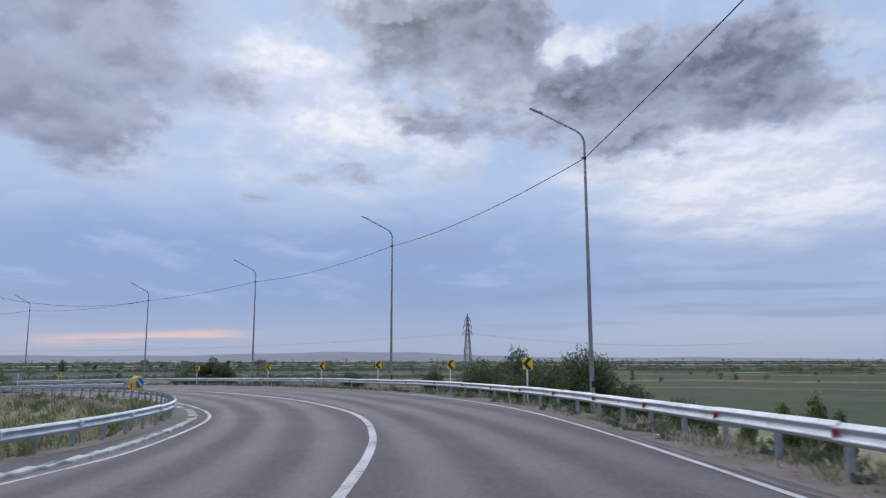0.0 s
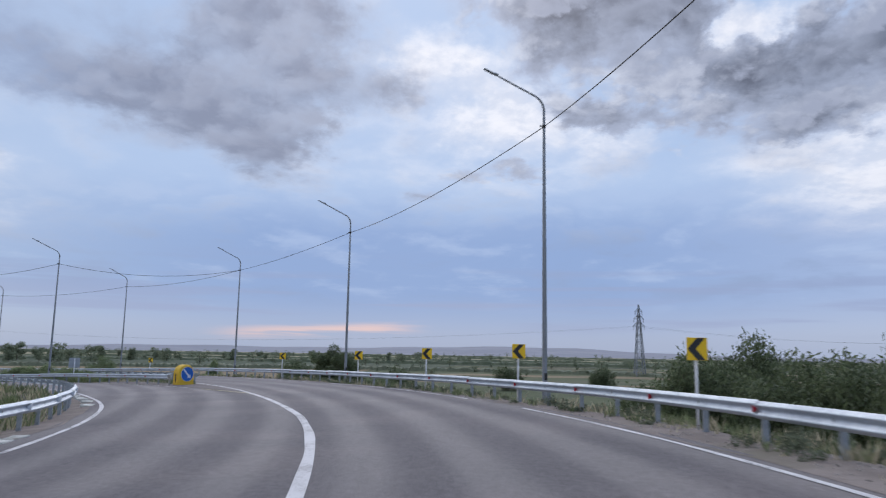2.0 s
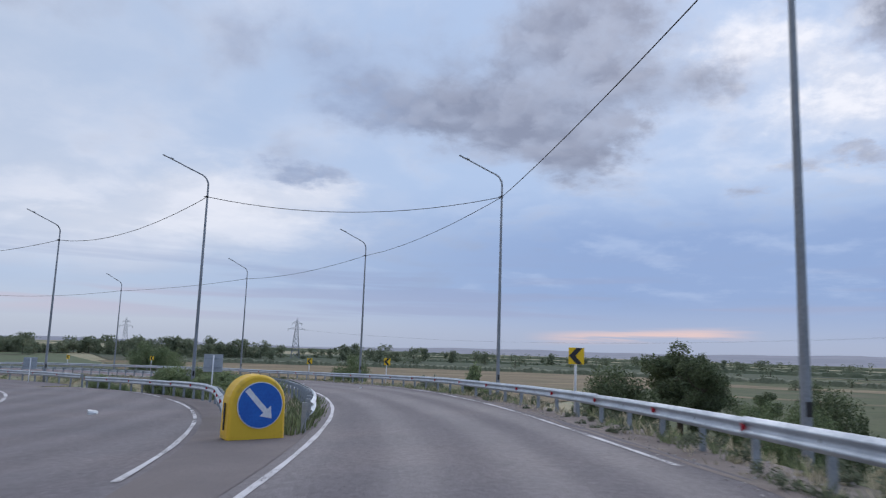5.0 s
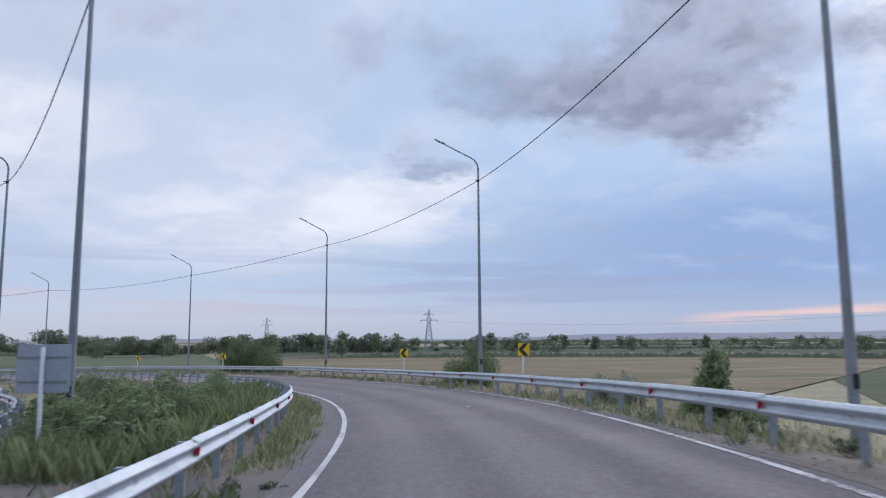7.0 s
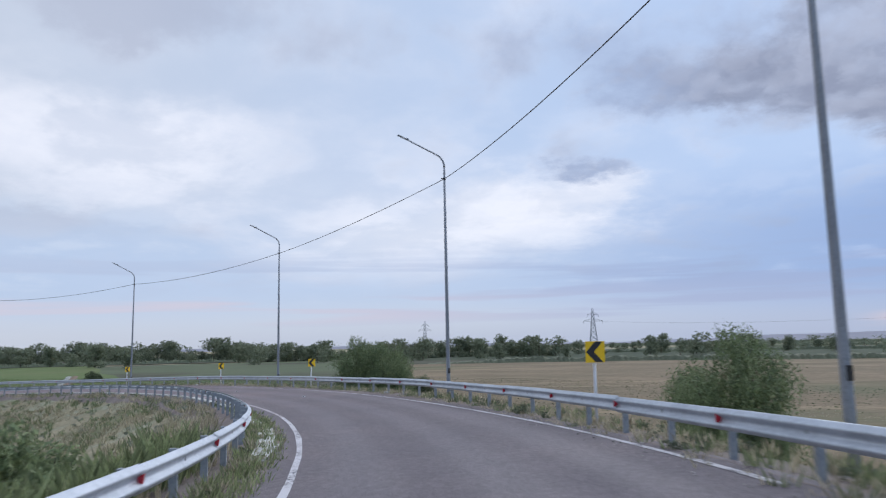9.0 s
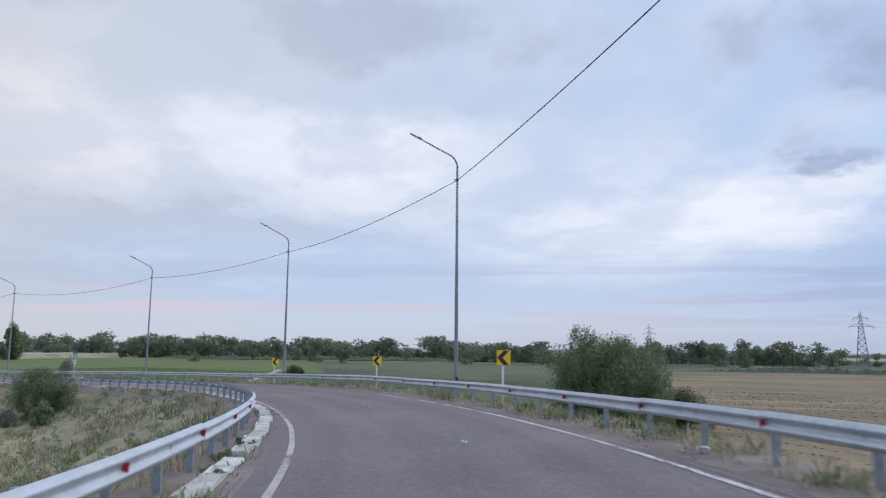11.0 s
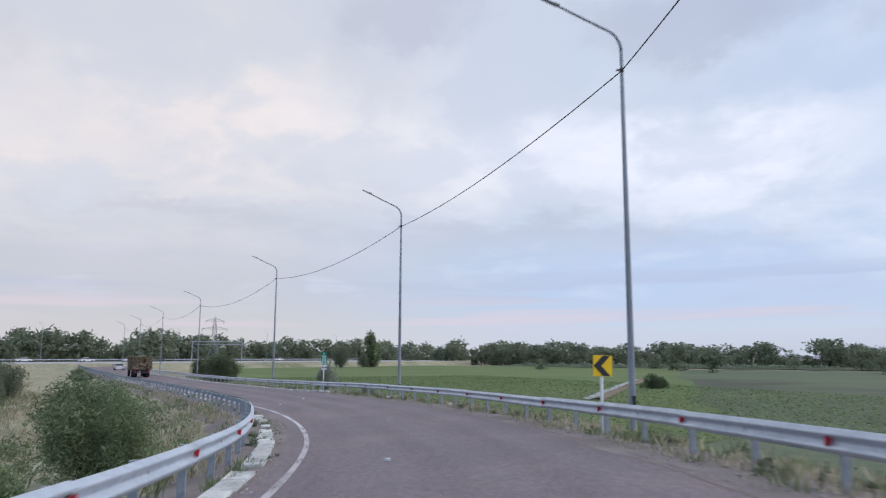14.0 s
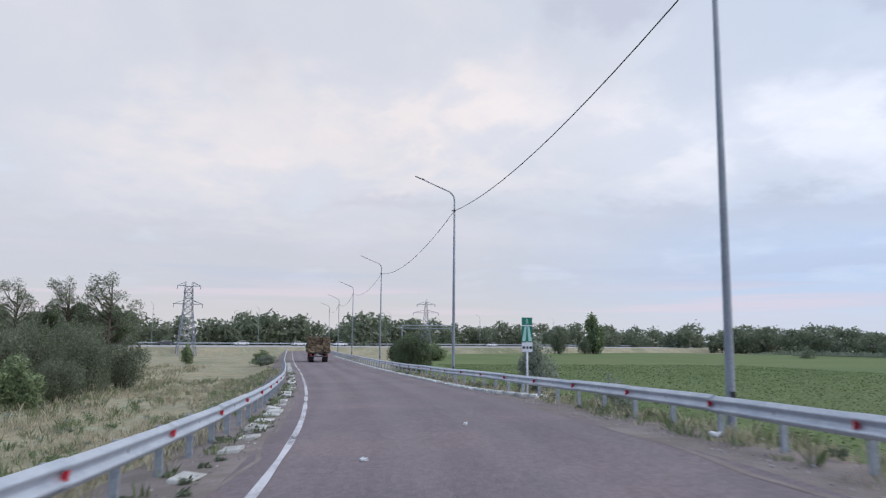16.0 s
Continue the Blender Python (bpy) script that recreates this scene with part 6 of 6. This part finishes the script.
# ---------------------------------------------------------------- ditch with stones
def ditch():
    a, b = Vector((-190.0, 96.0, 0)), Vector((-258.0, 100.5, 0))
    along = (b - a).normalized()
    side = Vector((-along.y, along.x, 0))
    verts, faces = [], []
    for i in range(31):
        p = a.lerp(b, i / 30)
        base = z_at(p.x, p.y) + 0.10
        for off, up in ((-1.6, -0.05), (-1.1, 0.22), (-0.6, 0.26), (0.0, 0.10), (0.8, 0.05)):
            q = p + side * (off + 0.2 * random.random())
            verts.append((q.x, q.y, base + up * (0.8 + 0.4 * random.random())))
    for i in range(30):
        for e in range(4):
            k = i * 5 + e
            faces.append((k, k + 1, k + 6, k + 5))
    ob = tagged(new("ditch", mesh_of("ditch", verts, faces, EARTH, smooth=True)), "brown earth bank of a field ditch edged with pale stones", "ditch", kind="structure")
    for i in range(46):
        p = a.lerp(b, (i + 0.5) / 46) + side * (0.45 + 0.25 * random.random())
        me = KERBS[i % 5]
        st = child("stone", me, ob, m=Matrix.Translation((p.x, p.y, z_at(p.x, p.y) + 0.18)) @ Matrix.Rotation(random.random() * 3, 4, "Z") @ Matrix.Diagonal((2.4, 0.6, 1.0, 1)))
    return ob


ditch()


# ---------------------------------------------------------------- highway at the end of the ramp
HIGH_A, HIGH_B = Vector((40.0, -176.0, 0)), Vector((-640.0, 48.0, 0))
HIGH_Z = -4.5


def highway():
    along = (HIGH_B - HIGH_A).normalized()
    side = Vector((-along.y, along.x, 0))
    n = 60

    def band(name, offs, mat, label, category="road"):
        verts, faces = [], []
        for i in range(n + 1):
            p = HIGH_A.lerp(HIGH_B, i / n)
            for off, up in offs:
                q = p + side * off
                verts.append((q.x, q.y, HIGH_Z + up))
        w = len(offs)
        for i in range(n):
            for e in range(w - 1):
                k = i * w + e
                faces.append((k, k + 1, k + w + 1, k + w))
        return tagged(new(name, mesh_of(name, verts, faces, mat)), label, category, kind="structure")
    band("road", ((-21, -0.12), (-12, 0), (12, 0)), material("pale_concrete_road", (0.36, 0.35, 0.34), (0.43, 0.42, 0.41), 0.9, 0.2, 8.0, 0.1), "pale concrete highway")
    band("embankment", ((-21, -0.13), (-22.5, -0.3), (-28, PLAIN - HIGH_Z - 0.1)), GRASS, "dry bank of the highway", "embankment")
    band("embankment", ((19, PLAIN - HIGH_Z - 0.1), (13.5, -0.15), (12, -0.01)), GRASS, "dry bank of the highway", "embankment")
    for off in (11.0,):
        ob = thing("crash_barrier", "long low steel barrier along the highway", "guardrail")
        bm = bmesh.new()
        pts = [HIGH_A.lerp(HIGH_B, i / n) + side * off for i in range(n + 1)]
        verts, faces = [], []
        for p in pts:
            verts += [(p.x, p.y, HIGH_Z + 0.85), (p.x, p.y, HIGH_Z + 0.50), (p.x + side.x * 0.08, p.y + side.y * 0.08, HIGH_Z + 0.5), (p.x + side.x * 0.08, p.y + side.y * 0.08, HIGH_Z + 0.85)]
        for i in range(n):
            for e in range(4):
                k = i * 4
                faces.append((k + e, k + (e + 1) % 4, k + 4 + (e + 1) % 4, k + 4 + e))
        bm.free()
        child("beam", mesh_of("beam", verts, faces, POST), ob)
        for i in range(150):
            p = HIGH_A.lerp(HIGH_B, (i + 0.5) / 150) + side * (off + 0.04)
            child("post", POST_MESH, ob, m=Matrix.Translation((p.x, p.y, HIGH_Z)))
    return along, side


high_along, high_side = highway()


def car(x, y, z, yaw, paint, label, long=4.3, tall=1.45, wide=1.75):
    ob = thing("car", label, "car", at=Matrix.Translation((x, y, z)) @ Matrix.Rotation(radians(yaw), 4, "Z"))
    bm = bmesh.new()
    prof = [(-long / 2, 0.35), (-long / 2, 0.75), (-long / 2 + 0.25, 0.86), (-0.95, 0.95), (1.45, 0.98), (long / 2, 0.88), (long / 2, 0.35)]
    rings = [[bm.verts.new((s * wide / 2 * k, y0, z0)) for y0, z0 in prof] for s, k in ((-1, 0.94), (-1, 1.0), (1, 1.0), (1, 0.94))]
    n = len(prof)
    for a, b in zip(rings, rings[1:]):
        for i in range(n):
            bm.faces.new((a[i], a[(i + 1) % n], b[(i + 1) % n], b[i]))
    bm.faces.new(rings[0])
    bm.faces.new(rings[-1][::-1])
    bmesh.ops.recalc_face_normals(bm, faces=bm.faces)
    body = part("body", bm, paint, ob)
    bm = bmesh.new()
    vs = [bm.verts.new(q) for q in ((-0.78, -1.0, 0.94), (0.78, -1.0, 0.94), (0.78, 1.5, 0.97), (-0.78, 1.5, 0.97), (-0.62, -0.25, tall - 0.03), (0.62, -0.25, tall - 0.03), (0.62, 1.0, tall - 0.03), (-0.62, 1.0, tall - 0.03))]
    for f in ((0, 1, 5, 4), (1, 2, 6, 5), (2, 3, 7, 6), (3, 0, 4, 7), (4, 5, 6, 7)):
        bm.faces.new([vs[i] for i in f])
    part("windows", bm, GLASS, body)
    bm = bmesh.new()
    box(bm, (1.26, 1.3, 0.05), Matrix.Translation((0, 0.38, tall - 0.01)), 0.015)
    part("roof", bm, paint, body)
    for sx in (-1, 1):
        for y0 in (-1.3, 1.35):
            bm = bmesh.new()
            bmesh.ops.create_cone(bm, cap_ends=True, segments=18, radius1=0.32, radius2=0.32, depth=0.2,
                                  matrix=Matrix.Translation((sx * 0.80, y0, 0.32)) @ Matrix.Rotation(radians(90), 4, "Y"))
            wheel = part("wheel", bm, TYRE, ob)
            bm = bmesh.new()
            bmesh.ops.create_cone(bm, cap_ends=True, segments=14, radius1=0.19, radius2=0.19, depth=0.21,
                                  matrix=Matrix.Translation((sx * 0.803, y0, 0.32)) @ Matrix.Rotation(radians(90), 4, "Y"))
            part("rim", bm, POST, wheel)
    for sx in (-1, 1):
        bm = bmesh.new()
        box(bm, (0.3, 0.04, 0.14), Matrix.Translation((sx * 0.66, long / 2 + 0.005, 0.74)), 0.01)
        part("tail_light", bm, RED, body)
        bm = bmesh.new()
        box(bm, (0.3, 0.04, 0.13), Matrix.Translation((sx * 0.66, -long / 2 - 0.005, 0.68)), 0.01)
        part("headlight", bm, WHITE, body)
    return ob


hy = math.degrees(math.atan2(-high_along.x, high_along.y))
for k, off, paint, label, flip in ((0.447, 6.0, CARD, "dark saloon car on the highway", 0), (0.478, 6.0, CARW, "white car on the highway", 0), (0.497, -4.0, CARW, "white saloon car on the highway", 180),
                                   (0.516, -5.0, CARW, "white hatchback on the highway", 180), (0.62, 6.0, CARW, "white car far along the highway", 0), (0.70, 6.0, CARD, "dark car far along the highway", 180)):
    p = HIGH_A.lerp(HIGH_B, k) + high_side * off
    car(p.x, p.y, HIGH_Z, hy + flip, paint, label)
p = ramp.at(352, 1.6)
car(p.x, p.y, p.z, ramp.yaw(352) + 180, CARW, "small white car far along the ramp")
for k in (0.40, 0.445, 0.49, 0.56, 0.62, 0.68):
    p = HIGH_A.lerp(HIGH_B, k) + high_side * 13.0
    copy_thing(first, Matrix.Translation((p.x, p.y, HIGH_Z - 0.3)) @ Matrix.Rotation(radians(hy), 4, "Z"))


def gantry():
    p = Vector((-332.4, -48.9, PLAIN))
    q = Vector((-341.5, -35.0, PLAIN))
    ob = thing("sign_gantry", "pale steel sign gantry over the highway", "gantry")
    for e in (p, q):
        bm = bmesh.new()
        tube(bm, [(e.x, e.y, PLAIN - 0.3), (e.x, e.y, 2.6)], [0.2, 0.16], 8)
        part("post", bm, POST, ob)
    bm = bmesh.new()
    tube(bm, [(p.x, p.y, 2.4), (q.x, q.y, 2.4)], [0.16, 0.16], 6)
    tube(bm, [(p.x, p.y, 1.5), (q.x, q.y, 1.5)], [0.12, 0.12], 6)
    part("beam", bm, POST, ob)
    return ob


gantry()


# ---------------------------------------------------------------- hay truck ahead on the ramp
def hay_truck(s, d):
    at = ramp.at(s, d)
    ob = thing("hay_truck", "old truck piled high with brown hay bales", "truck", at=Matrix.Translation(at) @ Matrix.Rotation(radians(ramp.yaw(s)), 4, "Z"))
    bm = bmesh.new()
    box(bm, (2.35, 6.6, 0.16), Matrix.Translation((0, 3.6, 1.12)), 0.02)
    bed = part("bed", bm, TRUCKP, ob)
    bm = bmesh.new()
    for x in (-0.42, 0.42):
        box(bm, (0.12, 8.6, 0.24), Matrix.Translation((x, 4.6, 0.92)), 0.01)
    box(bm, (2.2, 0.10, 0.14), Matrix.Translation((0, 0.25, 0.72)), 0.01)
    part("chassis", bm, TRUCKP, ob)
    bm = bmesh.new()
    box(bm, (2.3, 0.06, 0.36), Matrix.Translation((0, 0.28, 1.36)), 0.01)
    gate = part("tailgate", bm, TRUCKP, bed)
    for x in (-0.95, 0.95):
        bm = bmesh.new()
        box(bm, (0.26, 0.05, 0.12), Matrix.Translation((x, 0.18, 0.90)), 0.01)
        part("tail_light", bm, RED, ob)
        bm = bmesh.new()
        box(bm, (0.52, 0.03, 0.46), Matrix.Translation((x * 0.9, 0.75, 0.45)), 0.005)
        part("mudflap", bm, TYRE, ob)
    for x in (-1.0, -0.68, 0.68, 1.0):
        for y in (1.6, 2.8):
            bm = bmesh.new()
            bmesh.ops.create_cone(bm, cap_ends=True, segments=20, radius1=0.5, radius2=0.5, depth=0.28,
                                  matrix=Matrix.Translation((x, y, 0.5)) @ Matrix.Rotation(radians(90), 4, "Y"))
            part("wheel", bm, TYRE, ob)
    for x in (-0.95, 0.95):
        bm = bmesh.new()
        bmesh.ops.create_cone(bm, cap_ends=True, segments=20, radius1=0.5, radius2=0.5, depth=0.28,
                              matrix=Matrix.Translation((x, 7.9, 0.5)) @ Matrix.Rotation(radians(90), 4, "Y"))
        part("wheel", bm, TYRE, ob)
    bm = bmesh.new()
    box(bm, (2.3, 1.8, 1.6), Matrix.Translation((0, 8.0, 1.75)), 0.12)
    part("cab", bm, TRUCKP, ob)
    r = np.random.default_rng(90)
    for layer in range(4):
        for col in range(3):
            for row in range(5):
                bm = bmesh.new()
                bmesh.ops.create_cube(bm, size=1.0)
                bmesh.ops.subdivide_edges(bm, edges=bm.edges[:], cuts=2, use_grid_fill=True)
                for v in bm.verts:
                    v.co += Vector(r.normal(size=3)) * 0.05
                m = Matrix.Translation((-0.86 + 0.86 * col + 0.05 * r.normal(), 0.75 + 1.28 * row + 0.05 * r.normal(), 1.42 + 0.45 * layer)) @ \
                    Matrix.Rotation(0.08 * r.normal(), 4, "Z") @ Matrix.Rotation(0.06 * r.normal(), 4, "Y") @ Matrix.Diagonal((0.86, 1.25, 0.47, 1))
                for v in bm.verts:
                    v.co = m @ v.co
                part("bale", bm, HAY, ob)
    return ob


hay_truck(291.0, -0.6)


# ---------------------------------------------------------------- litter on the road and verge
def litter(s, d, size, seed):
    r = np.random.default_rng(seed)
    p = ramp.at(s, d, 0.012)
    bm = bmesh.new()
    box(bm, (size, size * r.uniform(0.4, 0.9), size * 0.35), Matrix(), size * 0.08)
    for v in bm.verts:
        v.co += Vector(r.normal(size=3)) * size * 0.10
    ob = new("litter", bpy.data.meshes.new("litter"))
    bm.to_mesh(ob.data)
    bm.free()
    ob.data.materials.append(LITTER)
    ob.matrix_basis = Matrix.Translation(p + Vector((0, 0, size * 0.12))) @ Matrix.Rotation(r.uniform(0, 6), 4, "Z")
    return tagged(ob, "crumpled scrap of white litter on the road", "litter", "litter")


for i, (s, d, size) in enumerate(((16.0, 4.9, 0.16), (88.0, -9.5, 0.3), (107.5, 2.0, 0.12), (118.0, 1.0, 0.10), (119.0, -0.5, 0.09), (150.0, 1.2, 0.10), (162.0, 0.9, 0.10), (176.5, 1.5, 0.09),
                                  (187.0, -0.2, 0.10), (198.5, 1.2, 0.10), (212.5, -1.2, 0.10), (217.5, 0.9, 0.12), (147.5, 4.7, 0.18), (152.5, 5.2, 0.14), (171.0, 5.4, 0.2), (178.0, 4.8, 0.16), (205.0, 5.3, 0.2), (214.0, 5.0, 0.16))):
    litter(s, d, size, 100 + i)
